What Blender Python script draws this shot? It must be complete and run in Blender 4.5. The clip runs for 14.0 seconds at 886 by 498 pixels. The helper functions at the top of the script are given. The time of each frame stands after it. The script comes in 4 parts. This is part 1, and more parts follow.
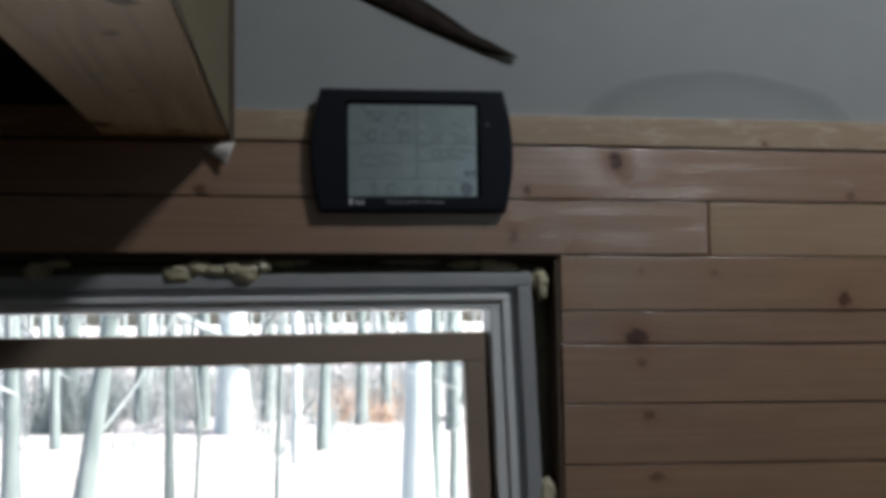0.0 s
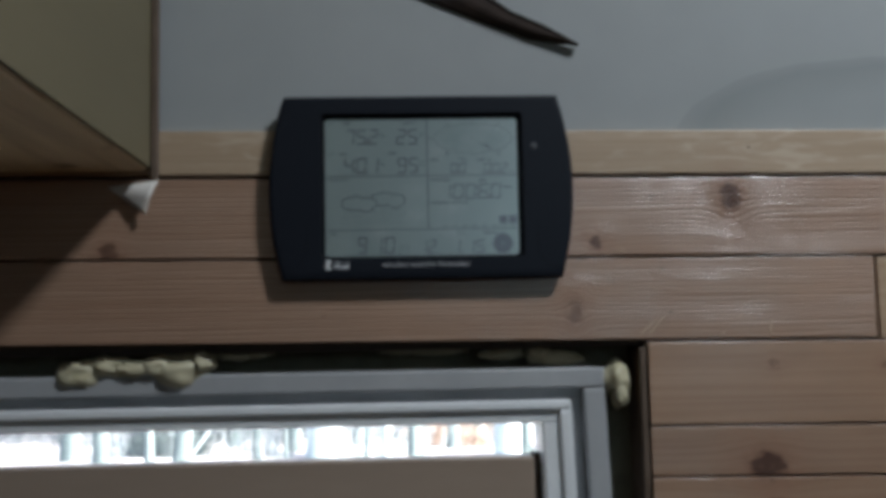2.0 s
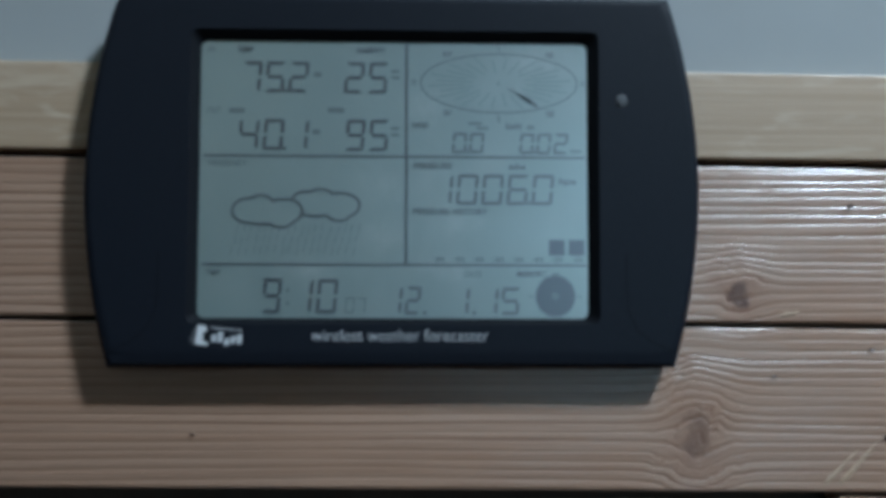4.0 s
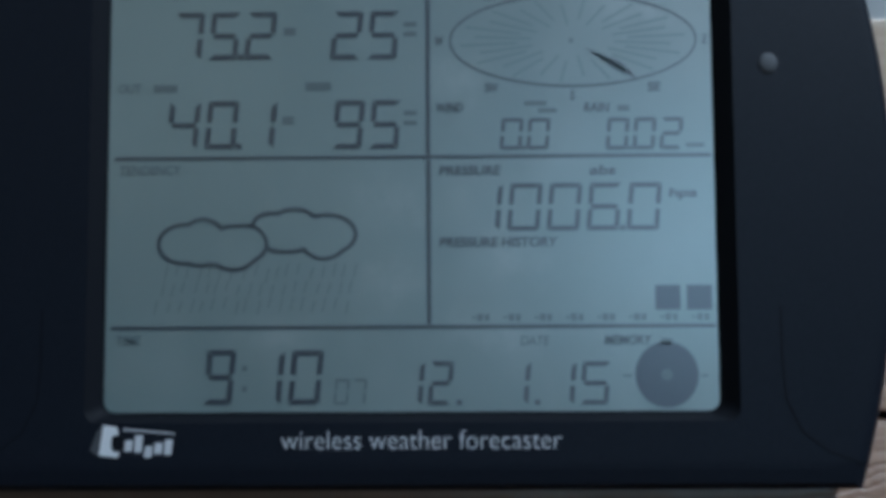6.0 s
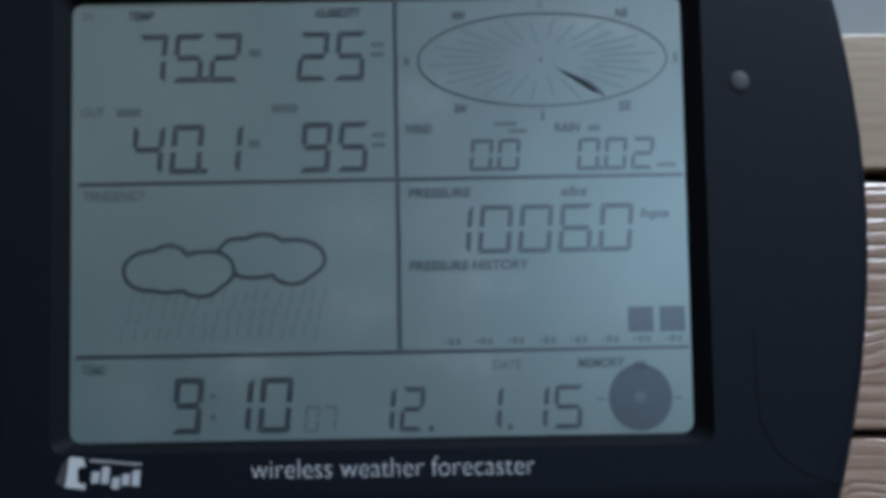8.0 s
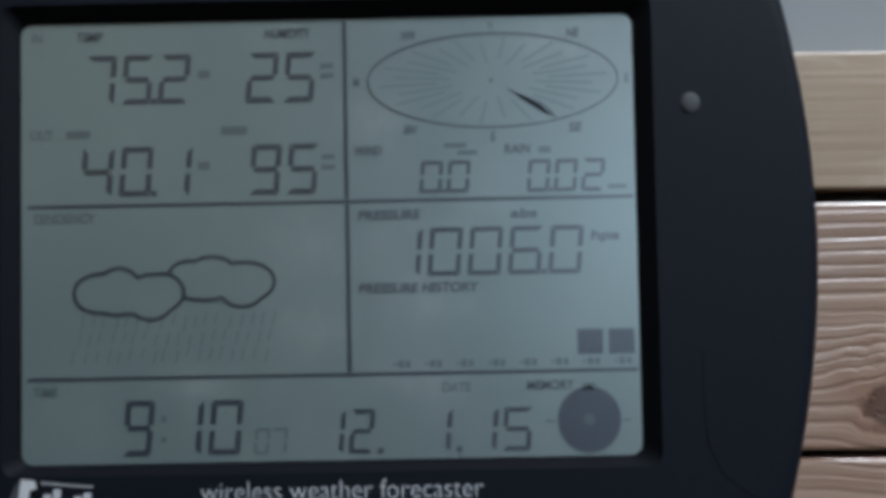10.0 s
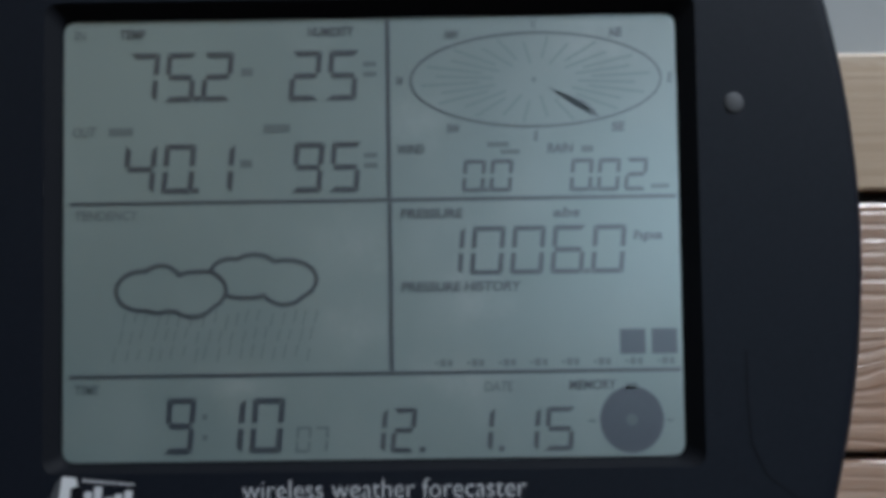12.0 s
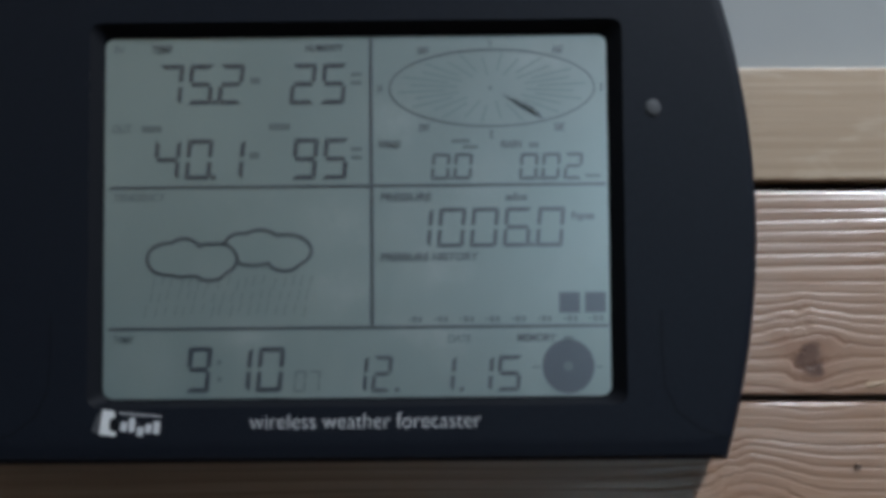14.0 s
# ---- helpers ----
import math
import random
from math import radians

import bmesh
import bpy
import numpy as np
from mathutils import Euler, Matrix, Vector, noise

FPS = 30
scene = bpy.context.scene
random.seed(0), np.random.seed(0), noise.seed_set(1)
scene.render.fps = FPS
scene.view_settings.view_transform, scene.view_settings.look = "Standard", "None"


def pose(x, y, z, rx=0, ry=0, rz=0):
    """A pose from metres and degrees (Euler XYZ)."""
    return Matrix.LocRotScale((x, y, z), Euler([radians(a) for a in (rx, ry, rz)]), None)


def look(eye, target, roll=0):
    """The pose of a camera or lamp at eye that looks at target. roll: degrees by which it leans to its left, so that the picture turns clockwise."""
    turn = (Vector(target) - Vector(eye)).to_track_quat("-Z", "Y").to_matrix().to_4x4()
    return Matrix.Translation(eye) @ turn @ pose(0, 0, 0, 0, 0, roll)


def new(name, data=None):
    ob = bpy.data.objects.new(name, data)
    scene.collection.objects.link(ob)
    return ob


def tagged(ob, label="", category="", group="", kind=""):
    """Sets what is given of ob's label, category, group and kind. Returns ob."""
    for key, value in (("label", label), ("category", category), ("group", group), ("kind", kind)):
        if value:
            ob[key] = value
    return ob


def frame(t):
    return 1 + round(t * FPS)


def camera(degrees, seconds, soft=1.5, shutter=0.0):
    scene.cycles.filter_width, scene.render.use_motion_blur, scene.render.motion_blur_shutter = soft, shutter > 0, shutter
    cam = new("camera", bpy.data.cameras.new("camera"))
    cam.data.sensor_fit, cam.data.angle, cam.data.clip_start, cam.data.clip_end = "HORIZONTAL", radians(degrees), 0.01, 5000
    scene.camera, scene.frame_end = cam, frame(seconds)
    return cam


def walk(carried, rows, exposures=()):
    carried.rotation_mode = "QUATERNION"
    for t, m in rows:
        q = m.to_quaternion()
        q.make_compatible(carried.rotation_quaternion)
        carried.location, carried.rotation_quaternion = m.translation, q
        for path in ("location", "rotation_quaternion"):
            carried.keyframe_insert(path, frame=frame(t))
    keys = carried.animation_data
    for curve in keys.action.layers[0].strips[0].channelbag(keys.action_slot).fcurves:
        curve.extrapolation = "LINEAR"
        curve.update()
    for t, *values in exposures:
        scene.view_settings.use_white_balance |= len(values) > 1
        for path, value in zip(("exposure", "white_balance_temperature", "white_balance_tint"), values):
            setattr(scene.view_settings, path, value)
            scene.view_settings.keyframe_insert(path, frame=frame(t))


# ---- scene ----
# ---- camera ----
# seconds, stops, kelvin, tint
EXPOSURE = [(0.0, 0.0, 6400, 10), (0.5, 0.05, 6400, 10), (1.0, 0.2, 6300, 9), (1.5, 0.30, 6250, 9), (2.0, 0.64, 6150, 8), (2.5, 0.75, 5950, 7), (3.0, 0.97, 5750, 5),
            (4.0, 1.27, 5300, 0), (6.3, 1.05, 5150, 4), (7.2, 1.06, 5200, 5), (9.5, 1.17, 5850, 9), (14.0, 1.2, 6000, 9)]
cam = camera(46.0, 14.0, soft=5.0)
walk(cam, [
    (0.0, look((-0.1238, -1.2067, 1.9949), (0.0063, -0.2180, 2.0697), -0.77)),
    (0.5, look((-0.1073, -1.2234, 1.9770), (-0.0129, -0.2336, 2.0835), -0.54)),
    (1.0, look((-0.0627, -1.0994, 1.9850), (-0.0068, -0.1092, 2.1127), -0.77)),
    (1.5, look((-0.0342, -0.9463, 2.0198), (0.0026, 0.0453, 2.1439), -1.06)),
    (2.0, look((-0.0183, -0.8136, 2.0759), (0.0236, 0.1811, 2.1699), -1.09)),
    (2.5, look((-0.0024, -0.6867, 2.1041), (0.0399, 0.3089, 2.1871), -0.80)),
    (3.0, look((0.0037, -0.5707, 2.1246), (0.0472, 0.4254, 2.2020), -0.53)),
    (3.5, look((0.0113, -0.4797, 2.1388), (0.0413, 0.5179, 2.2004), -0.28)),
    (4.0, look((0.0073, -0.4105, 2.1458), (0.0362, 0.5866, 2.2153), 0.14)),
    (4.2, look((0.0070, -0.3851, 2.1543), (0.0335, 0.6125, 2.2187), 0.21)),
    (6.3, look((0.0125, -0.2627, 2.1711), (-0.0049, 0.7341, 2.2491), -0.34)),
    (6.5, look((0.0126, -0.2634, 2.1739), (-0.0023, 0.7340, 2.2449), -0.41)),
    (7.0, look((0.0153, -0.2629, 2.1700), (-0.0031, 0.7339, 2.2479), -0.66)),
    (7.2, look((0.0149, -0.2622, 2.1703), (0.0046, 0.7346, 2.2486), -0.97)),
    (9.3, look((0.0197, -0.2625, 2.1823), (0.0246, 0.7364, 2.2290), -1.00)),
    (9.5, look((0.0244, -0.2625, 2.1811), (0.0228, 0.7362, 2.2329), -1.11)),
    (10.0, look((0.0292, -0.2627, 2.1869), (0.0237, 0.7364, 2.2288), -1.09)),
    (10.5, look((0.0294, -0.2641, 2.1905), (0.0228, 0.7349, 2.2361), -1.32)),
    (11.0, look((0.0255, -0.2652, 2.1923), (0.0193, 0.7337, 2.2401), -0.99)),
    (11.5, look((0.0204, -0.2643, 2.1897), (0.0135, 0.7346, 2.2364), -0.89)),
    (12.0, look((0.0192, -0.2623, 2.1847), (0.0124, 0.7364, 2.2349), -0.81)),
    (12.5, look((0.0210, -0.2633, 2.1839), (0.0121, 0.7355, 2.2317), -0.71)),
    (13.0, look((0.0263, -0.2639, 2.1833), (0.0158, 0.7351, 2.2279), -1.26)),
    (13.5, look((0.0320, -0.2825, 2.1825), (0.0132, 0.7162, 2.2315), -1.02)),
    (14.0, look((0.0275, -0.3181, 2.1743), (0.0218, 0.6805, 2.2269), -0.49)),
], exposures=[(t, s + 1.66, k, m) for t, s, k, m in EXPOSURE])

# ---- world and light ----
world = bpy.data.worlds.new("overcast_sky")
scene.world = world
world.use_nodes = True
wn, wl = world.node_tree.nodes, world.node_tree.links
wn.clear()
sky = wn.new("ShaderNodeTexSky")
sky.sky_type = "NISHITA"
sky.sun_disc = False
sky.sun_elevation = radians(35)
sky.sun_rotation = radians(110)
sky.dust_density = 4.0
wbg = wn.new("ShaderNodeBackground")
wbg.inputs["Strength"].default_value = 0.15
wout = wn.new("ShaderNodeOutputWorld")
wl.new(sky.outputs[0], wbg.inputs["Color"])
wl.new(wbg.outputs[0], wout.inputs["Surface"])

sun_data = bpy.data.lights.new("sun", "SUN")
sun_data.energy = 5.0
sun_data.angle = radians(20)
sun_data.color = (1.0, 0.98, 0.95)
sun = new("sun", sun_data)
sun.matrix_world = look((0, 0, 20), (-10, 3.5, 12.5))

# key lamp added in a ceiling recess; daylight for the window behind the camera
def daylight(name, eye, target, w, h, watts, tint):
    d = bpy.data.lights.new(name, "AREA")
    d.shape, d.size, d.size_y, d.energy, d.color = "RECTANGLE", w, h, watts, tint
    new(name, d).matrix_world = look(eye, target)


# no skylight is seen; this lamp only follows the station's shadow
daylight("added_key_light", (0.75, -0.80, 3.28), (0.75, -0.801, 0), 0.20, 0.18, 4.7, (0.95, 0.98, 1.0))
daylight("rear_window_daylight", (0.70, -2.38, 2.40), (0.70, 0, 2.40), 0.7, 0.40, 0.42, (0.66, 0.90, 1.0))


# ---- materials ----
def mat(name, color=(0.5, 0.5, 0.5), rough=0.5, metal=0.0, spec=0.5):
    m = bpy.data.materials.new(name)
    m.use_nodes = True
    b = m.node_tree.nodes["Principled BSDF"]
    b.inputs["Base Color"].default_value = (*color, 1)
    b.inputs["Roughness"].default_value = rough
    b.inputs["Metallic"].default_value = metal
    b.inputs["Specular IOR Level"].default_value = spec
    return m


class Nodes:
    """Short hand for wiring a material."""

    def __init__(self, m):
        self.t = m.node_tree
        self.b = self.t.nodes["Principled BSDF"]

    def put(self, where, value):
        if hasattr(value, "is_output"):
            self.t.links.new(value, where)
        else:
            where.default_value = value

    def math(self, op, a, b=0.0, c=0.0, clamp=False):
        n = self.t.nodes.new("ShaderNodeMath")
        n.operation, n.use_clamp = op, clamp
        for k, v in enumerate((a, b, c)):
            self.put(n.inputs[k], v)
        return n.outputs[0]

    def mix(self, fac, a, b, blend="MIX"):
        n = self.t.nodes.new("ShaderNodeMix")
        n.data_type, n.blend_type = "RGBA", blend
        self.put(n.inputs[0], fac)
        self.put(n.inputs[6], a if hasattr(a, "is_output") else (*a, 1))
        self.put(n.inputs[7], b if hasattr(b, "is_output") else (*b, 1))
        return n.outputs[2]

    def place(self):
        return self.t.nodes.new("ShaderNodeNewGeometry").outputs["Position"]

    def scaled(self, v, s, shift=None):
        n = self.t.nodes.new("ShaderNodeMapping")
        self.put(n.inputs["Vector"], v)
        n.inputs["Scale"].default_value = s
        if shift is not None:
            self.put(n.inputs["Location"], shift)
        return n.outputs[0]

    def noise(self, v, scale, detail=3.0, rough=0.55, distort=0.0):
        n = self.t.nodes.new("ShaderNodeTexNoise")
        self.put(n.inputs["Vector"], v)
        n.inputs["Scale"].default_value = scale
        n.inputs["Detail"].default_value = detail
        n.inputs["Roughness"].default_value = rough
        n.inputs["Distortion"].default_value = distort
        return n.outputs[0]

    def ramp(self, v, stops):
        n = self.t.nodes.new("ShaderNodeValToRGB")
        self.put(n.inputs[0], v)
        e = n.color_ramp.elements
        while len(e) < len(stops):
            e.new(0.5)
        for k, (p, c) in enumerate(stops):
            e[k].position = p
            e[k].color = (c, c, c, 1) if isinstance(c, (int, float)) else (*c, 1)
        return n.outputs[0]

    def split(self, v):
        n = self.t.nodes.new("ShaderNodeSeparateXYZ")
        self.put(n.inputs[0], v)
        return n.outputs

    def join(self, x, y, z):
        n = self.t.nodes.new("ShaderNodeCombineXYZ")
        for k, v in enumerate((x, y, z)):
            self.put(n.inputs[k], v)
        return n.outputs[0]

    def random(self):
        return self.t.nodes.new("ShaderNodeObjectInfo").outputs["Random"]

    def bump(self, h, strength, distance=0.001):
        n = self.t.nodes.new("ShaderNodeBump")
        n.inputs["Strength"].default_value = strength
        n.inputs["Distance"].default_value = distance
        self.put(n.inputs["Height"], h)
        self.t.links.new(n.outputs[0], self.b.inputs["Normal"])


# knots in the wall's boards: x, z, half width, half height
KNOTS = [(0.246, 2.191, 0.0062, 0.0100, 1.0), (0.137, 2.157, 0.0040, 0.0045, 0.9), (0.119, 2.101, 0.0052, 0.0085, 0.55),
         (0.2755, 2.0577, 0.0035, 0.0030, 0.5), (0.266, 1.980, 0.0120, 0.0085, 1.1), (0.272, 1.950, 0.0045, 0.0040, 0.7),
         (0.531, 2.023, 0.007, 0.009, 0.9), (0.545, 2.150, 0.005, 0.005, 0.6), (0.434, 2.213, 0.003, 0.003, 0.8),
         (0.365, 2.056, 0.004, 0.003, 0.6), (0.280, 1.887, 0.006, 0.005, 0.7), (0.287, 1.815, 0.008, 0.004, 0.6),
         (-0.243, 2.155, 0.006, 0.005, 0.8)]


def pine(name, tone, light, knots=True, rough=0.36, ridge=0.36, lines=0.62, wane=0.0, coat=1.0):
    """Rough-sawn pine with grain along x, saw ridges and knots that turn the grain."""
    m = mat(name, tone, rough, 0.0, 0.75)
    n = Nodes(m)
    x, y, z = n.split(n.place())
    r = n.random()
    bend, dark, halo = 0.0, 0.0, 0.0
    warp = n.math("MULTIPLY", n.math("SUBTRACT", n.noise(n.place(), 130, 3), 0.5), 0.018) if knots else 0.0
    wx, wz = n.math("ADD", x, warp), n.math("ADD", z, n.math("MULTIPLY", warp, -0.8))
    for kx, kz, kw, kh, ks in KNOTS if knots else ():
        dx = n.math("DIVIDE", n.math("SUBTRACT", wx, kx), kw)
        dz = n.math("DIVIDE", n.math("SUBTRACT", wz, kz), kh)
        q = n.math("ADD", n.math("MULTIPLY", dx, dx), n.math("MULTIPLY", dz, dz))
        o = n.math("SUBTRACT", q, 0.75)
        g = n.math("ADD", n.math("MULTIPLY", n.math("EXPONENT", n.math("MULTIPLY", n.math("MULTIPLY", o, o), -2.5)), 0.45), n.math("MULTIPLY", n.math("EXPONENT", n.math("MULTIPLY", q, -0.9)), 0.75))
        w = n.math("EXPONENT", n.math("MULTIPLY", q, -0.17))
        dark = n.math("ADD", dark, n.math("MULTIPLY", g, ks))
        halo = n.math("ADD", halo, n.math("MULTIPLY", w, ks))
        bend = n.math("ADD", bend, n.math("MULTIPLY", n.math("MULTIPLY", dz, kh * 0.8), w))
    zz = n.math("SUBTRACT", z, bend)
    off = n.math("MULTIPLY", r, 7.3)
    v = n.join(n.math("ADD", x, off), y, n.math("ADD", zz, off))
    rings = n.noise(n.scaled(v, (1.3, 4, 150)), 2.2, 3, 0.6, 0.25)
    fibre = n.noise(n.scaled(v, (9, 9, 420)), 3.0, 3, 0.6)
    broad = n.noise(n.scaled(v, (3, 3, 14)), 1.7, 3)
    drift = n.noise(n.scaled(v, (2.2, 3, 34)), 1.5, 2, 0.5)
    phase = n.math("ADD", n.math("MULTIPLY", n.math("ADD", zz, n.math("MULTIPLY", r, 0.4)), 1750.0), n.math("MULTIPLY", drift, 15.0))
    comb = n.ramp(n.math("ADD", n.math("MULTIPLY", n.math("SINE", phase), 0.5), 0.5), [(0.62, 0.0), (0.97, 1.0)])
    patchy = n.ramp(n.noise(n.scaled(v, (5, 5, 60)), 1.3, 2), [(0.3, 0.25), (0.7, 1.0)])
    ridges = n.math("MULTIPLY", comb, patchy)
    grain = n.ramp(rings, [(0.34, 0.0), (0.66, 1.0)])
    c = n.mix(grain, tone, light)
    c = n.mix(n.math("MULTIPLY", fibre, 0.35), c, tuple(a * 0.62 for a in tone))
    c = n.mix(n.ramp(broad, [(0.35, 0.0), (0.75, 0.45)]), c, tuple(a * 0.75 for a in tone))
    c = n.mix(n.math("MULTIPLY", ridges, lines), c, tuple(a * b for a, b in zip(tone, (0.50, 0.44, 0.40))))
    c = n.mix(n.math("MULTIPLY", r, 0.25), c, tuple(a * b for a, b in zip(light, (1.05, 0.95, 0.8))))
    if knots:
        blot = n.noise(n.place(), 160, 3)
        c = n.mix(n.math("MULTIPLY", n.math("MULTIPLY", halo, blot), 0.95, clamp=True), c, (0.25, 0.115, 0.07))
        c = n.mix(n.math("MULTIPLY", n.math("MULTIPLY", dark, n.math("ADD", blot, 0.45)), 1.15, clamp=True), c, (0.075, 0.034, 0.022))
    if wane:
        pale = n.ramp(n.noise(n.scaled(n.place(), (9, 9, 42)), 1.9, 3, 0.6, 1.2), [(0.52, 0.0), (0.70, wane)])
        c = n.mix(pale, c, (0.66, 0.57, 0.46))
    n.put(n.b.inputs["Base Color"], c)
    saw = n.noise(n.scaled(v, (4, 4, 210)), 1.7, 2, 0.5, 0.4)
    h = n.math("SUBTRACT", n.math("ADD", n.math("MULTIPLY", saw, 0.6), n.math("MULTIPLY", fibre, 0.3)), n.math("MULTIPLY", ridges, lines))
    n.bump(h, ridge, 0.0016)
    # thin uneven varnish
    n.b.inputs["Coat Roughness"].default_value = 0.27
    n.b.inputs["Coat IOR"].default_value = 1.7
    gloss = n.ramp(n.noise(n.scaled(n.place(), (1, 1, 2)), 14, 3), [(0.34, 0.0), (0.60, coat)])
    n.put(n.b.inputs["Coat Weight"], n.math("MULTIPLY", gloss, n.math("SUBTRACT", 1.0, halo, clamp=True)) if knots else gloss)
    n.put(n.b.inputs["Coat Normal"], n.b.inputs["Normal"].links[0].from_socket)
    n.put(n.b.inputs["Roughness"], n.math("ADD", n.math("MULTIPLY", broad, 0.25), rough - 0.1))
    return m


def grainy(name, color, other, scale, rough=0.6, relief=0.3, distance=0.001, spec=0.4, stretch=(1, 1, 1)):
    """A surface in two tones, with blotches, fine grain and relief."""
    m = mat(name, color, rough, 0.0, spec)
    n = Nodes(m)
    p = n.scaled(n.place(), stretch)
    a, b = n.noise(p, scale, 4), n.noise(p, scale * 9, 3)
    c = n.mix(n.ramp(a, [(0.32, 0.0), (0.7, 1.0)]), color, other)
    c = n.mix(n.math("MULTIPLY", b, 0.25), c, tuple(v * 0.6 for v in color))
    n.put(n.b.inputs["Base Color"], c)
    n.put(n.b.inputs["Roughness"], n.math("ADD", n.math("MULTIPLY", a, 0.2), rough - 0.1))
    n.bump(n.math("ADD", a, n.math("MULTIPLY", b, 0.5)), relief, distance)
    return m


M_PINE = pine("pine_board", (0.285, 0.167, 0.110), (0.45, 0.308, 0.230))
M_PINE_TOP = pine("pine_edge_board", (0.33, 0.240, 0.158), (0.45, 0.345, 0.250), True, 0.5, 0.2, 0.12, 0.4, 0.1)
M_PINE_SMOOTH = pine("smooth_pine_board", (0.29, 0.172, 0.110), (0.42, 0.282, 0.196), True, 0.34, 0.2, 0.14)
M_PINE_YELLOW = pine("yellow_pine_board", (0.38, 0.25, 0.155), (0.50, 0.36, 0.245), True, 0.42, 0.2, 0.14)
# beam underside lightened and side darkened, in colour, against how the lamps fall
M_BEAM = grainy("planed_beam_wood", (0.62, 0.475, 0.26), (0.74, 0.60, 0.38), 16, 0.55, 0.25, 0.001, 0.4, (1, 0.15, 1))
M_BEAM_SIDE = grainy("dimmed_beam_side", (0.145, 0.122, 0.070), (0.19, 0.162, 0.10), 9, 0.6, 0.25, 0.001, 0.4, (1, 0.15, 1))


def knotty(m):
    """Scatter small dark knots and long darker grain bands over a planed wood."""
    n = Nodes(m)
    old = n.b.inputs["Base Color"].links[0].from_socket
    bands = n.ramp(n.noise(n.scaled(n.place(), (60, 3, 60)), 1.0, 3, 0.6, 0.5), [(0.45, 0.0), (0.7, 0.5)])
    spots = n.ramp(n.noise(n.scaled(n.place(), (1, 0.7, 1)), 22, 0), [(0.73, 0.0), (0.79, 0.85)])
    c = n.mix(bands, old, (0.36, 0.25, 0.14))
    n.put(n.b.inputs["Base Color"], n.mix(spots, c, (0.13, 0.075, 0.04)))


knotty(M_BEAM)


def drywall_material():
    """Painted drywall with an oval darker patch, darkest just inside its rim, and soft smears."""
    m = grainy("grey_white_drywall", (0.305, 0.322, 0.328), (0.345, 0.360, 0.364), 3.0, 0.75, 0.12, 0.0006)
    n = Nodes(m)
    old = n.b.inputs["Base Color"].links[0].from_socket
    x, y, z = n.split(n.place())
    wob = n.math("MULTIPLY", n.math("SUBTRACT", n.noise(n.place(), 14, 2), 0.5), 0.35)
    dx = n.math("DIVIDE", n.math("SUBTRACT", x, 0.378), 0.178)
    dz = n.math("DIVIDE", n.math("SUBTRACT", z, 2.236), 0.070)
    q = n.math("ADD", n.math("ADD", n.math("MULTIPLY", dx, dx), n.math("MULTIPLY", dz, dz)), wob)
    inside = n.ramp(q, [(0.30, 0.35), (0.78, 1.0), (0.98, 0.55), (1.30, 0.0)])
    smear = n.ramp(n.noise(n.scaled(n.place(), (1, 1, 2.5)), 6.0, 2), [(0.5, 0.0), (0.8, 0.35)])
    c = n.mix(n.math("MULTIPLY", inside, 0.9), old, (0.228, 0.246, 0.250))
    n.put(n.b.inputs["Base Color"], n.mix(smear, c, (0.262, 0.280, 0.287)))
    return m


M_DRYWALL = drywall_material()
M_DARK = grainy("dark_sheathing", (0.050, 0.041, 0.035), (0.075, 0.062, 0.052), 30, 0.85, 0.4, 0.002)
# gap backing in a lighter tone than the sheathing
M_GAP = grainy("dark_gap_lining", (0.15, 0.14, 0.10), (0.21, 0.20, 0.15), 45, 0.9, 0.5, 0.002)
M_TRIM_DARK = grainy("dark_brown_edge", (0.10, 0.07, 0.05), (0.14, 0.10, 0.075), 40, 0.6, 0.3)
M_FRAME = grainy("grey_vinyl_frame", (0.36, 0.37, 0.385), (0.42, 0.43, 0.445), 18, 0.42, 0.05, 0.0004)
M_WHITE = grainy("white_vinyl_track", (0.78, 0.80, 0.83), (0.82, 0.84, 0.86), 22, 0.35, 0.05, 0.0004)
M_SASH = grainy("brown_wood_sash", (0.30, 0.23, 0.18), (0.36, 0.28, 0.22), 16, 0.5, 0.2, 0.0006, 0.4, (0.2, 1, 1))
M_FOAM = grainy("cured_spray_foam", (0.46, 0.42, 0.28), (0.58, 0.54, 0.39), 60, 0.3, 0.3, 0.001, 0.6)
M_PAPER = grainy("torn_paper", (0.66, 0.62, 0.58), (0.72, 0.68, 0.64), 60, 0.8, 0.2, 0.0005)
M_BLADE = grainy("dark_brown_feather", (0.022, 0.016, 0.014), (0.042, 0.030, 0.025), 60, 0.85, 0.4, 0.0006, 0.15)
# unseen room surfaces; their tones steer the light bounced onto the wall
M_FLOOR = grainy("oak_floor", (0.22, 0.125, 0.065), (0.28, 0.165, 0.09), 5, 0.45, 0.1, 0.001, 0.4, (0.3, 2, 1))
M_ROOM = grainy("brown_board_wall", (0.09, 0.055, 0.032), (0.12, 0.075, 0.045), 3, 0.8, 0.1)
M_CEIL = grainy("dark_ceiling_boards", (0.05, 0.036, 0.026), (0.07, 0.05, 0.036), 4, 0.7, 0.1)
M_PLASTIC = grainy("navy_black_plastic", (0.006, 0.008, 0.014), (0.009, 0.012, 0.019), 900, 0.5, 0.12, 0.0002, 0.2)
M_RECESS = mat("black_bezel", (0.006, 0.007, 0.010), 0.65, 0.0, 0.12)
M_INK = mat("silver_print", (0.55, 0.57, 0.60), 0.5)
M_LOGO = mat("white_print", (0.66, 0.68, 0.70), 0.5)
M_LED = mat("grey_lens", (0.060, 0.064, 0.072), 0.7)


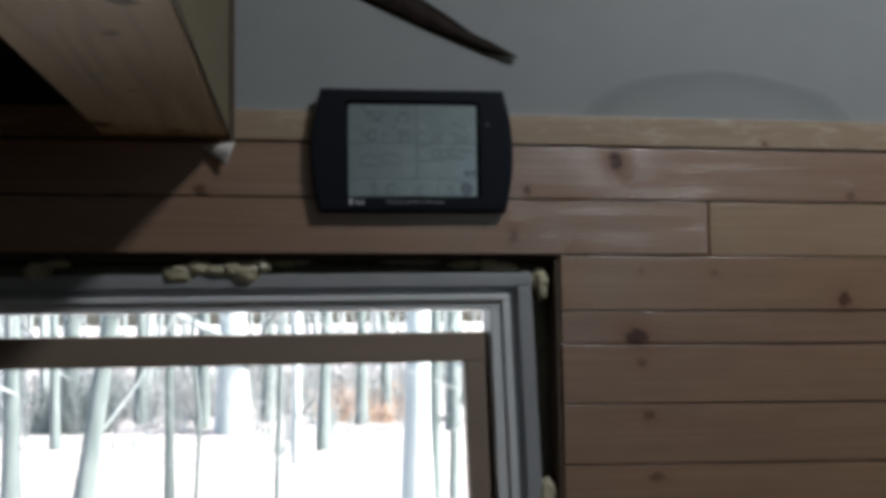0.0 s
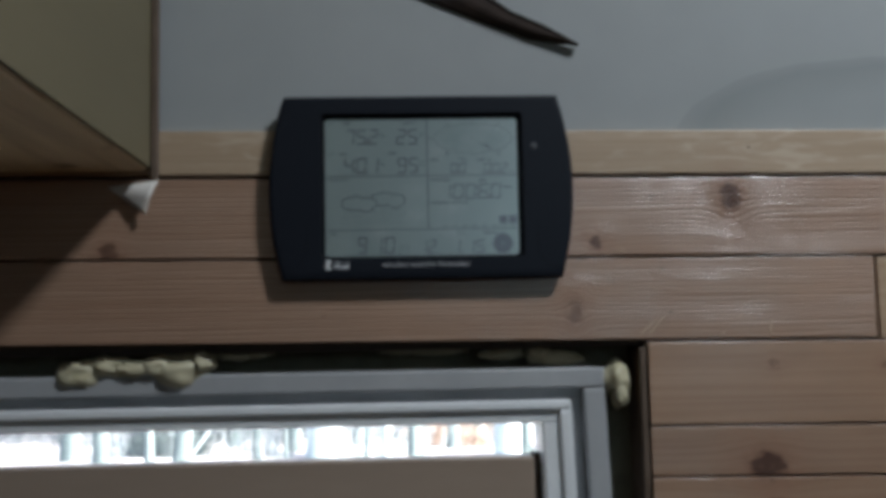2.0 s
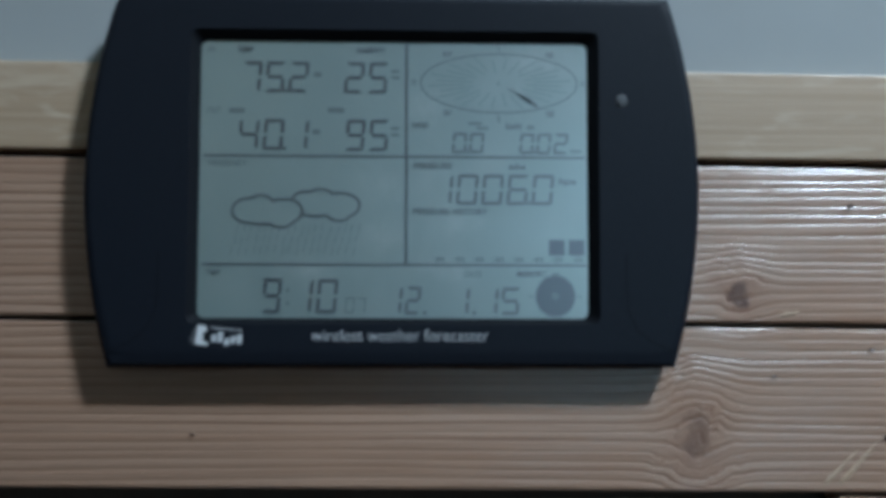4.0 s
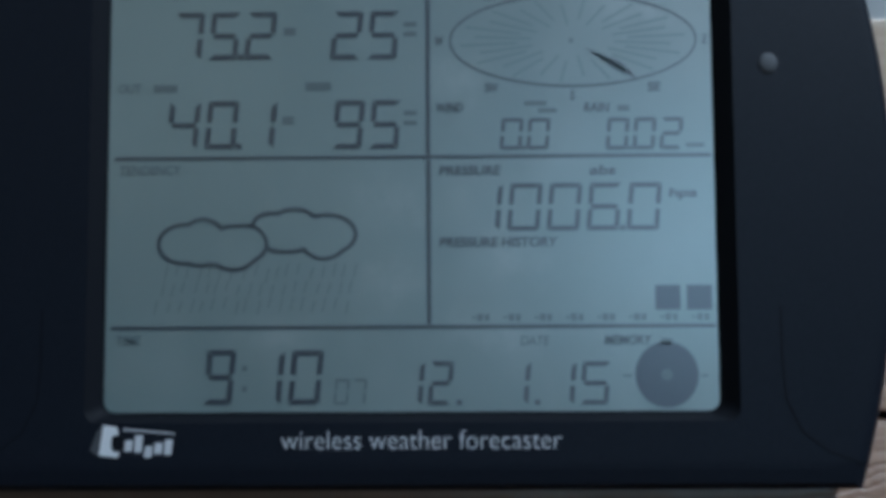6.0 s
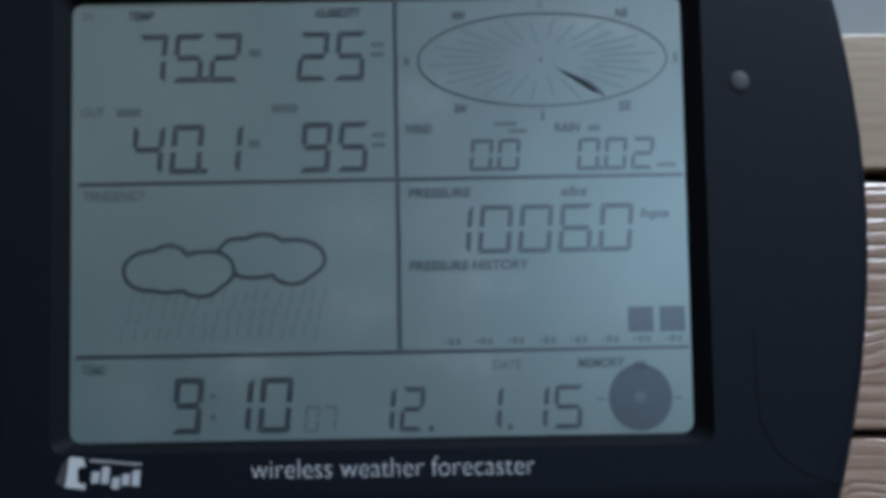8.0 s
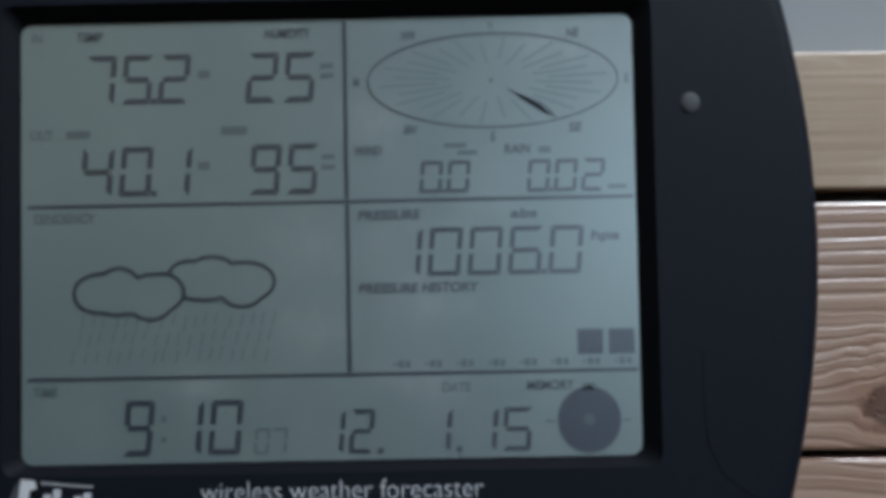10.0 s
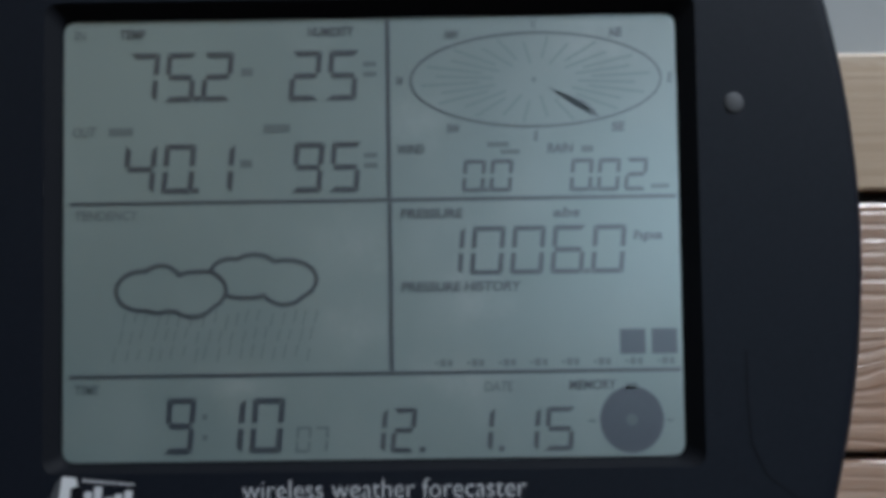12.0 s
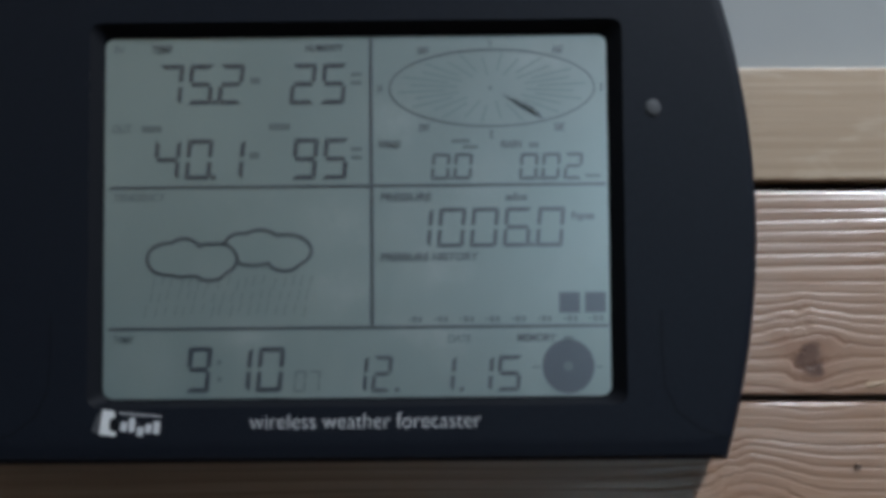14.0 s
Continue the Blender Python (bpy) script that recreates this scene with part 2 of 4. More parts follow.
def segment(name, color):
    """Ink of the display, under the same glass."""
    m = mat(name, color, 0.3, 0.0, 0.6)
    b = m.node_tree.nodes["Principled BSDF"]
    b.inputs["Coat Weight"].default_value = 1.0
    b.inputs["Coat IOR"].default_value = 2.3
    b.inputs["Coat Roughness"].default_value = 0.34
    return m


M_SEG = segment("lcd_segment", (0.022, 0.032, 0.050))
M_SEG_SOFT = segment("lcd_segment_faint", (0.085, 0.116, 0.126))
M_SEG_GHOST = segment("lcd_segment_unlit", (0.157, 0.216, 0.219))
M_SEG_VIOLET = segment("lcd_segment_violet", (0.027, 0.034, 0.062))


def lcd_material():
    m = mat("lcd_glass", (0.16, 0.21, 0.215), 0.3, 0.0, 1.0)
    n = Nodes(m)
    n.b.inputs["Coat Weight"].default_value = 1.0
    n.b.inputs["Coat IOR"].default_value = 2.6
    n.b.inputs["Coat Roughness"].default_value = 0.34
    p = n.place()
    cloud = n.noise(n.scaled(p, (1.6, 1, 0.6)), 30, 0)
    fine = n.noise(p, 600, 2)
    c = n.mix(n.ramp(cloud, [(0.1, 0.0), (0.9, 1.0)]), (0.150, 0.207, 0.210), (0.178, 0.240, 0.241))
    c = n.mix(n.math("MULTIPLY", fine, 0.12), c, (0.10, 0.13, 0.13))
    # pale uneven blotches, each x, z, half width, half height
    x, y, z = n.split(p)
    warp = n.math("MULTIPLY", n.math("SUBTRACT", n.noise(p, 150, 3), 0.5), 0.012)
    pale_spots = 0.0
    for kx, kz, kw, kh in ((-0.004, 2.198, 0.007, 0.006), (-0.0045, 2.179, 0.007, 0.006), (0.025, 2.1855, 0.008, 0.006), (-0.033, 2.1655, 0.009, 0.004),
                           (0.020, 2.1665, 0.011, 0.004), (0.012, 2.2300, 0.008, 0.006), (0.056, 2.2480, 0.014, 0.006)):
        dx = n.math("DIVIDE", n.math("SUBTRACT", n.math("ADD", x, warp), kx), kw)
        dz = n.math("DIVIDE", n.math("SUBTRACT", n.math("SUBTRACT", z, warp), kz), kh)
        pale_spots = n.math("ADD", pale_spots, n.math("EXPONENT", n.math("MULTIPLY", n.math("ADD", n.math("MULTIPLY", dx, dx), n.math("MULTIPLY", dz, dz)), -1.0)))
    patchy = n.ramp(n.noise(n.scaled(p, (1.3, 1, 0.8)), 170, 3, 0.6), [(0.30, 0.15), (0.70, 1.0)])
    pale_noise = n.ramp(n.noise(n.scaled(p, (1.3, 1, 0.8)), 48, 2, 0.5), [(0.48, 0.0), (0.85, 0.22)])
    c = n.mix(n.math("ADD", pale_noise, n.math("MULTIPLY", n.math("MULTIPLY", pale_spots, patchy), 0.46), clamp=True), c, (0.36, 0.41, 0.41))
    n.put(n.b.inputs["Base Color"], c)
    return m


M_LCD = lcd_material()


def glass_material():
    m = bpy.data.materials.new("window_glass")
    m.use_nodes = True
    t = m.node_tree
    t.nodes.clear()
    out = t.nodes.new("ShaderNodeOutputMaterial")
    mixer = t.nodes.new("ShaderNodeMixShader")
    clear = t.nodes.new("ShaderNodeBsdfTransparent")
    shiny = t.nodes.new("ShaderNodeBsdfGlossy")
    shiny.inputs["Roughness"].default_value = 0.02
    fres = t.nodes.new("ShaderNodeFresnel")
    t.links.new(fres.outputs[0], mixer.inputs[0])
    t.links.new(clear.outputs[0], mixer.inputs[1])
    t.links.new(shiny.outputs[0], mixer.inputs[2])
    t.links.new(mixer.outputs[0], out.inputs["Surface"])
    return m


M_GLASS = glass_material()
M_GROUND = grainy("leaf_litter", (0.34, 0.31, 0.30), (0.60, 0.57, 0.55), 0.7, 0.9, 0.5, 0.03)
M_BARK = grainy("grey_bark", (0.115, 0.15, 0.15), (0.20, 0.24, 0.24), 6, 0.9, 0.6, 0.02, 0.3, (1, 1, 0.25))
M_BARK_PALE = grainy("pale_bark", (0.36, 0.43, 0.44), (0.48, 0.54, 0.55), 5, 0.9, 0.4, 0.02, 0.3, (1, 1, 0.4))
M_TWIG = grainy("grey_twigs", (0.23, 0.275, 0.285), (0.33, 0.36, 0.365), 4, 0.9, 0.2, 0.01)
M_BRUSH = grainy("winter_brush", (0.18, 0.215, 0.225), (0.29, 0.29, 0.29), 1.2, 0.9, 0.4, 0.02)
M_RUST = grainy("dry_oak_leaves", (0.36, 0.26, 0.20), (0.44, 0.34, 0.28), 2.0, 0.9, 0.3, 0.02)


# ---- building helpers ----
def empty(name, at):
    ob = new(name)
    ob.location = at
    ob.empty_display_size = 0.05
    return ob


def mesh_object(name, bm, material, smooth=False):
    me = bpy.data.meshes.new(name)
    bmesh.ops.recalc_face_normals(bm, faces=bm.faces[:])
    bm.to_mesh(me)
    bm.free()
    if smooth:
        for p in me.polygons:
            p.use_smooth = True
    me.materials.append(material)
    return new(name, me)


def under(ob, parent):
    ob.parent = parent
    ob.matrix_parent_inverse = Matrix.Translation(parent.location).inverted()
    return ob


def part(name, bm, material, parent, label="", smooth=False):
    ob = under(mesh_object(name, bm, material, smooth), parent)
    return tagged(ob, label)


def box(x0, x1, y0, y1, z0, z1, bevel=0.0, segments=1, bm=None):
    bm = bm or bmesh.new()
    made = bmesh.ops.create_cube(bm, size=1.0)
    vs = made["verts"]
    bmesh.ops.scale(bm, vec=(x1 - x0, y1 - y0, z1 - z0), verts=vs)
    bmesh.ops.translate(bm, vec=((x0 + x1) / 2, (y0 + y1) / 2, (z0 + z1) / 2), verts=vs)
    if bevel:
        es = {e for v in vs for e in v.link_edges}
        bmesh.ops.bevel(bm, geom=list(es), offset=bevel, segments=segments, affect="EDGES", profile=0.5)
    return bm


def loft(loops, cap_first=False, cap_last=False):
    bm = bmesh.new()
    rows = [[bm.verts.new(p) for p in loop] for loop in loops]
    n = len(rows[0])
    for a, b in zip(rows, rows[1:]):
        for k in range(n):
            bm.faces.new((a[k], a[(k + 1) % n], b[(k + 1) % n], b[k]))
    if cap_first:
        bm.faces.new(rows[0])
    if cap_last:
        bm.faces.new(rows[-1][::-1])
    return bm


def slab(bm, pts, y0, y1):
    """A flat prism on a wall: outline in (x, z), from y0 to y1."""
    a = [bm.verts.new((x, y0, z)) for x, z in pts]
    b = [bm.verts.new((x, y1, z)) for x, z in pts]
    n = len(pts)
    bm.faces.new(b)
    for k in range(n):
        bm.faces.new((a[k], a[(k + 1) % n], b[(k + 1) % n], b[k]))


def limb(bm, pts, radii, sides=7):
    rows = []
    for k, (p, r) in enumerate(zip(pts, radii)):
        a, b = pts[max(k - 1, 0)], pts[min(k + 1, len(pts) - 1)]
        t = (b - a).normalized()
        u = t.orthogonal().normalized()
        v = t.cross(u)
        rows.append([bm.verts.new(p + u * r * math.cos(2 * math.pi * j / sides) + v * r * math.sin(2 * math.pi * j / sides)) for j in range(sides)])
    for a, b in zip(rows, rows[1:]):
        for j in range(sides):
            bm.faces.new((a[j], a[(j + 1) % sides], b[(j + 1) % sides], b[j]))


# ---- room ----
XL, XR, YB, ZC = -1.15, 3.4, -2.4, 3.26
WIN_X, WIN_Z, WIN_LEFT, WIN_SILL = 0.1765, 2.078, -1.02, 0.95
TOP = 2.246

wall_north = tagged(empty("wall_north", (0, 0, 0)), "plank wall of rough pine boards with grey drywall above", "wall", kind="structure")
# sheathing behind the boards, with the window's opening through it
bm = bmesh.new()
box(XL, WIN_LEFT, 0.016, 0.15, 0, ZC, bm=bm)
box(WIN_X - 0.001, XR, 0.016, 0.15, 0, ZC, bm=bm)
box(WIN_LEFT, WIN_X - 0.001, 0.016, 0.15, WIN_Z - 0.004, ZC, bm=bm)
box(WIN_LEFT, WIN_X - 0.001, 0.016, 0.15, 0, WIN_SILL, bm=bm)
part("sheathing", bm, M_DARK, wall_north, "dark sheathing in the joints, bare left of the beam")
# drywall stops at the beam; bare dark sheathing past it deepens the shade
part("drywall", box(-0.29, XR, 0.008, 0.0158, TOP - 0.03, ZC), M_DRYWALL, wall_north, "grey-white painted drywall")

def ceiling_mesh():
    bm = bmesh.new()
    x0, x1, y0, y1 = 0.60, 0.90, -0.94, -0.66
    box(XL - 0.1, x0, YB - 0.1, 0.15, ZC, ZC + 0.1, bm=bm)
    box(x1, XR + 0.1, YB - 0.1, 0.15, ZC, ZC + 0.1, bm=bm)
    box(x0, x1, YB - 0.1, y0, ZC, ZC + 0.1, bm=bm)
    box(x0, x1, y1, 0.15, ZC, ZC + 0.1, bm=bm)
    # lid added over the lamp's recess to keep sky light out
    box(x0 - 0.05, x1 + 0.05, y0 - 0.05, y1 + 0.05, ZC + 0.102, ZC + 0.12, bm=bm)
    return bm


floor = tagged(mesh_object("floor", box(XL - 0.1, XR + 0.1, YB - 0.1, 0.15, -0.1, 0), M_FLOOR), "unseen floor, warm brown for the light it bounces", "floor", kind="structure")
ceiling = tagged(mesh_object("ceiling", ceiling_mesh(), M_CEIL), "unseen dark ceiling with an opening added for the key lamp", "ceiling", kind="structure")
# dark wall added out of view to hold light off the left side
wall_west = tagged(mesh_object("wall_west", box(XL - 0.1, XL, YB - 0.1, 0.15, 0, ZC), M_CEIL), "unseen dark wall added to keep the left side dim", "wall", kind="structure")
wall_east = tagged(mesh_object("wall_east", box(XR, XR + 0.1, YB - 0.1, 0.15, 0, ZC), M_ROOM), "brown board wall", "wall", kind="structure")
bm = bmesh.new()
# openings: x0, x1, z0, z1
RW = (0.35, 1.05, 2.20, 2.60)
box(XL, RW[0], YB - 0.1, YB, 0, ZC, bm=bm)
box(RW[0], RW[1], YB - 0.1, YB, 0, RW[2], bm=bm)
box(RW[0], RW[1], YB - 0.1, YB, RW[3], ZC, bm=bm)
box(RW[1], XR, YB - 0.1, YB, 0, ZC, bm=bm)
# board added behind the opening so that no sky light gets in
box(RW[0] - 0.05, RW[1] + 0.05, YB - 0.12, YB - 0.102, RW[2] - 0.05, RW[3] + 0.05, bm=bm)
wall_south = tagged(mesh_object("wall_south", bm, M_ROOM), "brown board wall with a window opening", "wall", kind="structure")

# ---- window ----
window = tagged(empty("window_1", (0.0, 0.0, 0.95)), "white-framed window with a brown sash and foamed gaps", "window", kind="structure")
WL = WIN_LEFT


def flared(x0, x1, z0, z1, y0, y1, slope, bevel):
    """A jamb whose upper stretch leans outwards as it goes down."""
    zm = z1 - 0.27
    d = slope * 0.27
    bm = bmesh.new()
    slab(bm, [(x0, z1), (x1, z1), (x1 + d, zm), (x1 + d, z0), (x0 + d, z0), (x0 + d, zm)], y1, y0)
    rim_edges = [e for e in bm.edges if all(abs(v.co.y - y0) < 1e-6 for v in e.verts)]
    bmesh.ops.bevel(bm, geom=rim_edges, offset=bevel, segments=2, affect="EDGES", profile=0.5)
    return bm


def rim(name, z_top, x_right, width_top, width_side, y0, y1, material, label="", bevel=0.002, z_low=1.0, slope=0.035):
    """Head, sill and the two jambs of one frame layer, each a part."""
    part(name + "_head", box(WL + 0.04, x_right, y0, y1, z_top - width_top, z_top, bevel, 2), material, window, label)
    part(name + "_jamb", flared(x_right - width_side, x_right, z_low, z_top - width_top, y0 + 0.0004, y1, slope, bevel), material, window, label)
    part(name + "_jamb", box(WL + 0.04, WL + 0.04 + width_side, y0 + 0.0004, y1, z_low, z_top - width_top, bevel, 2), material, window, label)
    part(name + "_sill", box(WL + 0.04, x_right, y0, y1, z_low - width_top, z_low, bevel, 2), material, window, label)


rim("outer_frame", 2.0585, 0.1425, 0.0165, 0.0175, 0.0115, 0.07, M_FRAME, "grey-white outer frame")
rim("inner_frame", 2.042, 0.125, 0.0085, 0.010, 0.022, 0.07, M_FRAME, "recessed grey-white step", 0.0015)
rim("track", 2.0335, 0.1150, 0.0080, 0.010, 0.0085, 0.07, M_WHITE, "white track lip", 0.002)
rim("stop", 2.0255, 0.1050, 0.0100, 0.0130, 0.0125, 0.07, M_WHITE, "white glazing stop", 0.0015, slope=0.03)
part("pane", box(WL + 0.06, 0.096, 0.058, 0.062, 1.0, 2.018), M_GLASS, window, "clear outer glass").visible_shadow = False
# the inner sash, slid a little down
part("sash_rail", box(WL + 0.06, 0.0855, 0.0135, 0.040, 1.9540, 1.9895, 0.002, 2), M_SASH, window, "brown wooden sash rail")
part("sash_stile", flared(0.0615, 0.0855, 1.0, 1.9538, 0.0138, 0.0398, 0.025, 0.002), M_SASH, window, "brown wooden sash stile")
part("sash_stile", box(WL + 0.06, WL + 0.083, 0.0138, 0.0398, 1.0, 1.9538, 0.002, 2), M_SASH, window, "brown wooden sash stile")
part("sash_pane", box(WL + 0.083, 0.0690, 0.028, 0.031, 1.0, 1.9538), M_GLASS, window, "clear sash glass").visible_shadow = False
# dark strip that stands in for the shade between sash and jamb
part("gap_shade_strip", box(0.0858, 0.0985, 0.041, 0.056, 1.0, 1.9895), M_TRIM_DARK, window, "dark strip in place of the shade beside the sash")
part("rough_edge", box(WIN_X - 0.0075, WIN_X - 0.0014, 0.003, 0.12, 0.96, WIN_Z - 0.0045, 0.001), M_TRIM_DARK, window, "dark sawn edge of the opening")
part("gap_back", box(0.1427, WIN_X + 0.01, 0.045, 0.07, 0.96, WIN_Z + 0.01), M_GAP, window, "dark backing of the gap behind the frame")
part("gap_back", box(WL, 0.1427, 0.045, 0.07, 2.0588, WIN_Z + 0.01), M_GAP, window, "dark backing of the gap behind the frame")


def foam(lumps, seed, back=0.0):
    """One run of cured foam: soft lumps grown together; each lump is x, z, half width, half height."""
    rnd = random.Random(seed)
    bm = bmesh.new()
    for x, z, w, h in lumps:
        made = bmesh.ops.create_icosphere(bm, subdivisions=4, radius=1.0)
        ph = rnd.uniform(0, 50)
        for v in made["verts"]:
            d = 1 + 0.26 * noise.noise(v.co * 1.6 + Vector((ph, 0, 0))) + 0.07 * noise.noise(v.co * 5.0 + Vector((0, ph, 0)))
            v.co = Vector((x + v.co.x * 1.18 * w * d, 0.020 + back + v.co.y * 0.014 * d, z + v.co.z * h * d))
    ob = mesh_object("spray_foam", bm, M_FOAM, True)
    return tagged(ob, "yellowish cured spray foam bulging from the window gap", "spray foam", "foam round the window")


foam([(-0.268, 2.059, 0.016, 0.012), (-0.246, 2.065, 0.016, 0.010), (-0.228, 2.064, 0.016, 0.008)], 1)
foam([(-0.208, 2.065, 0.013, 0.009), (-0.192, 2.060, 0.020, 0.014), (-0.174, 2.068, 0.010, 0.008)], 2)
foam([(-0.425, 2.064, 0.014, 0.010), (-0.402, 2.072, 0.012, 0.005)], 3)
foam([(-0.150, 2.073, 0.012, 0.005), (-0.132, 2.074, 0.010, 0.004)], 4, 0.012)
foam([(0.010, 2.074, 0.022, 0.004), (-0.02, 2.075, 0.016, 0.004)], 5, 0.014)
foam([(0.062, 2.070, 0.015, 0.006)], 6, 0.010)
foam([(0.106, 2.066, 0.018, 0.007), (0.092, 2.070, 0.009, 0.006)], 7, 0.006)
foam([(0.1530, 2.049, 0.0090, 0.015), (0.1550, 2.037, 0.006, 0.012)], 8)
foam([(0.158, 1.796, 0.011, 0.019)], 9)

# ---- beam ----
beam = tagged(empty("ceiling_beam", (-0.281, -1.0, 2.2165)), "pale planed wooden beam meeting the plank wall", "beam")
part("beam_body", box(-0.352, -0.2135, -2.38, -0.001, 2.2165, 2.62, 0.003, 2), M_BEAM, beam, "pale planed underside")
# thin skin that carries the darkened side colour
part("dimmed_side_skin", box(-0.2133, -0.2105, -2.38, -0.0012, 2.2185, 2.62, 0.0008), M_BEAM_SIDE, beam, "olive-brown side face with shade put into its colour")
part("edge_strip", box(-0.2103, -0.2045, -0.006, -0.0005, 2.2075, 2.62, 0.001), M_TRIM_DARK, beam, "dark strip along the wall")


def paper_scrap():
    bm = bmesh.new()
    a, b, c = Vector((-0.243, -0.004, 2.204)), Vector((-0.2035, -0.008, 2.2085)), Vector((-0.213, -0.009, 2.182))
    n = 8
    grid = {}
    for i in range(n + 1):
        for j in range(n + 1 - i):
            u, v = i / n, j / n
            p = a * (1 - u - v) + b * u + c * v
            p.y -= 0.004 * math.sin(math.pi * u) * math.sin(math.pi * v + 0.4)
            grid[i, j] = bm.verts.new(p)
    for i in range(n):
        for j in range(n - i):
            bm.faces.new((grid[i, j], grid[i + 1, j], grid[i, j + 1]))
            if i + j < n - 1:
                bm.faces.new((grid[i + 1, j], grid[i + 1, j + 1], grid[i, j + 1]))
    ext = bmesh.ops.extrude_face_region(bm, geom=bm.faces[:])
    bmesh.ops.translate(bm, vec=(0, 0.0006, 0), verts=[g for g in ext["geom"] if isinstance(g, bmesh.types.BMVert)])
    return tagged(mesh_object("paper_scrap", bm, M_PAPER, True), "torn pale paper corner sticking out under the beam", "paper")


paper_scrap()

# ---- drywall marks and the hanging feather ----

def feather():
    """A dark curved blade that tapers to a point, bowed off the wall."""
    low = [(-0.235, 2.4640), (-0.1101, 2.4010), (-0.0493, 2.3732), (0.0114, 2.3460), (0.055, 2.3285), (0.0874, 2.3165), (0.1085, 2.3132), (0.1262, 2.3108)]
    up = [(-0.150, 2.4725), (-0.0500, 2.4180), (-0.0185, 2.3979), (0.0400, 2.3610), (0.0726, 2.3385), (0.0970, 2.3275), (0.1130, 2.3190), (0.1268, 2.3114)]
    low, up = ([(x + 0.0015, z + 0.0055) for x, z in side] for side in (low, up))
    bm = bmesh.new()
    rows = []
    for k, (a, b) in enumerate(zip(low, up)):
        t = k / 7
        d = 0.0050 - 0.002 * t
        mid = ((a[0] + b[0]) / 2, (a[1] + b[1]) / 2)
        rows.append([bm.verts.new(p) for p in ((a[0], d + 0.0025, a[1]), (mid[0], d - 0.003, mid[1]), (b[0], d, b[1]), (mid[0], d + 0.003, mid[1]))])
    for r, s in zip(rows, rows[1:]):
        for k in range(4):
            bm.faces.new((r[k], r[(k + 1) % 4], s[(k + 1) % 4], s[k]))
    bm.faces.new(rows[0])
    bm.faces.new(rows[-1][::-1])
    bmesh.ops.subdivide_edges(bm, edges=bm.edges[:], cuts=2, use_grid_fill=True, smooth=0.4)
    thing = tagged(empty("feather", (0.0, 0.008, 2.40)), "dark brown pointed feather hanging against the drywall", "feather")
    part("vane", bm, M_BLADE, thing, smooth=True)
    bm = bmesh.new()
    limb(bm, [Vector((x, 0.0045 - 0.002 * k / 7, z)) for k, (x, z) in enumerate(up)], [0.0022 - 0.0002 * k for k in range(8)], 6)
    part("shaft", bm, M_BLADE, thing, "stiff dark shaft", True)
    part("hook", box(-0.150, -0.146, -0.004, 0.008, 2.4690, 2.4730, 0.0008), M_TRIM_DARK, thing, "small dark nail")


feather()


# ---- weather station ----
def outline(inset, low=0.0):
    """The console's outline round (0, 2.2), with bowed sides; low lifts its lower edge."""
    pts = []
    z0, z1 = 2.1285 + inset + low, 2.2722 - inset
    for k in range(17):
        t = k / 16
        z = z0 + (z1 - z0) * t
        pts.append((0.1068 + 0.0108 * (1 - (2 * t - 1) ** 2) - inset + (0.0012 * (1 - t)), z))
    return pts + [(-x, z) for x, z in reversed(pts)]


def rounded(x0, x1, z0, z1, r, n=5):
    pts = []
    for cx, cz, a0 in ((x1 - r, z0 + r, -90), (x1 - r, z1 - r, 0), (x0 + r, z1 - r, 90), (x0 + r, z0 + r, 180)):
        for k in range(n + 1):
            a = radians(a0 + 90 * k / n)
            pts.append((cx + r * math.cos(a), cz + r * math.sin(a)))
    return pts


def sample(poly, centre, angles):
    """Where rays from the centre meet a closed outline."""
    out = []
    for a in angles:
        dx, dz = math.cos(a), math.sin(a)
        best = None
        for (x0, z0), (x1, z1) in zip(poly, poly[1:] + poly[:1]):
            ex, ez = x1 - x0, z1 - z0
            den = dx * ez - dz * ex
            if abs(den) < 1e-12:
                continue
            t = ((x0 - centre[0]) * ez - (z0 - centre[1]) * ex) / den
            s = ((x0 - centre[0]) * dz - (z0 - centre[1]) * dx) / den
            if t > 0 and -1e-6 <= s <= 1 + 1e-6 and (best is None or t < best):
                best = t
        out.append((centre[0] + dx * best, centre[1] + dz * best))
    return out


LC = (0.0, 2.2007)
LX0, LX1, LZ0, LZ1 = -0.075, 0.075, 2.147, 2.2545
FY, LY = -0.0125, -0.0090
station = tagged(empty("weather_station", (0, 0, 2.1285)), "black weather station with a grey LCD on the plank wall", "weather station")
angles = sorted({2 * math.pi * k / 180 for k in range(180)}
                | {math.atan2(z - LC[1], x - LC[0]) % (2 * math.pi) for x, z in outline(0)[::16] + outline(0)[16::17]}
                | {math.atan2(z - LC[1], x - LC[0]) % (2 * math.pi) for x, z in rounded(LX0, LX1, LZ0, LZ1, 0.003)})


def ringat(poly, y):
    return [(x, y, z) for x, z in sample(poly, LC, angles)]


part("case", loft([ringat(outline(0.0025), -0.0002), ringat(outline(0.0005), -0.002), ringat(outline(0.0), -0.0050), ringat(outline(0.0), -0.0108), ringat(outline(0.0007, 0.0008), -0.0119),
                   ringat(outline(0.0020, 0.0030), FY + 0.0001), ringat(outline(0.0030, 0.0036), FY), ringat(rounded(LX0 - 0.0036, LX1 + 0.0042, LZ0 - 0.0022, LZ1 + 0.004, 0.003), FY)],
                  cap_first=True), M_PLASTIC, station, "matt navy-black plastic case")
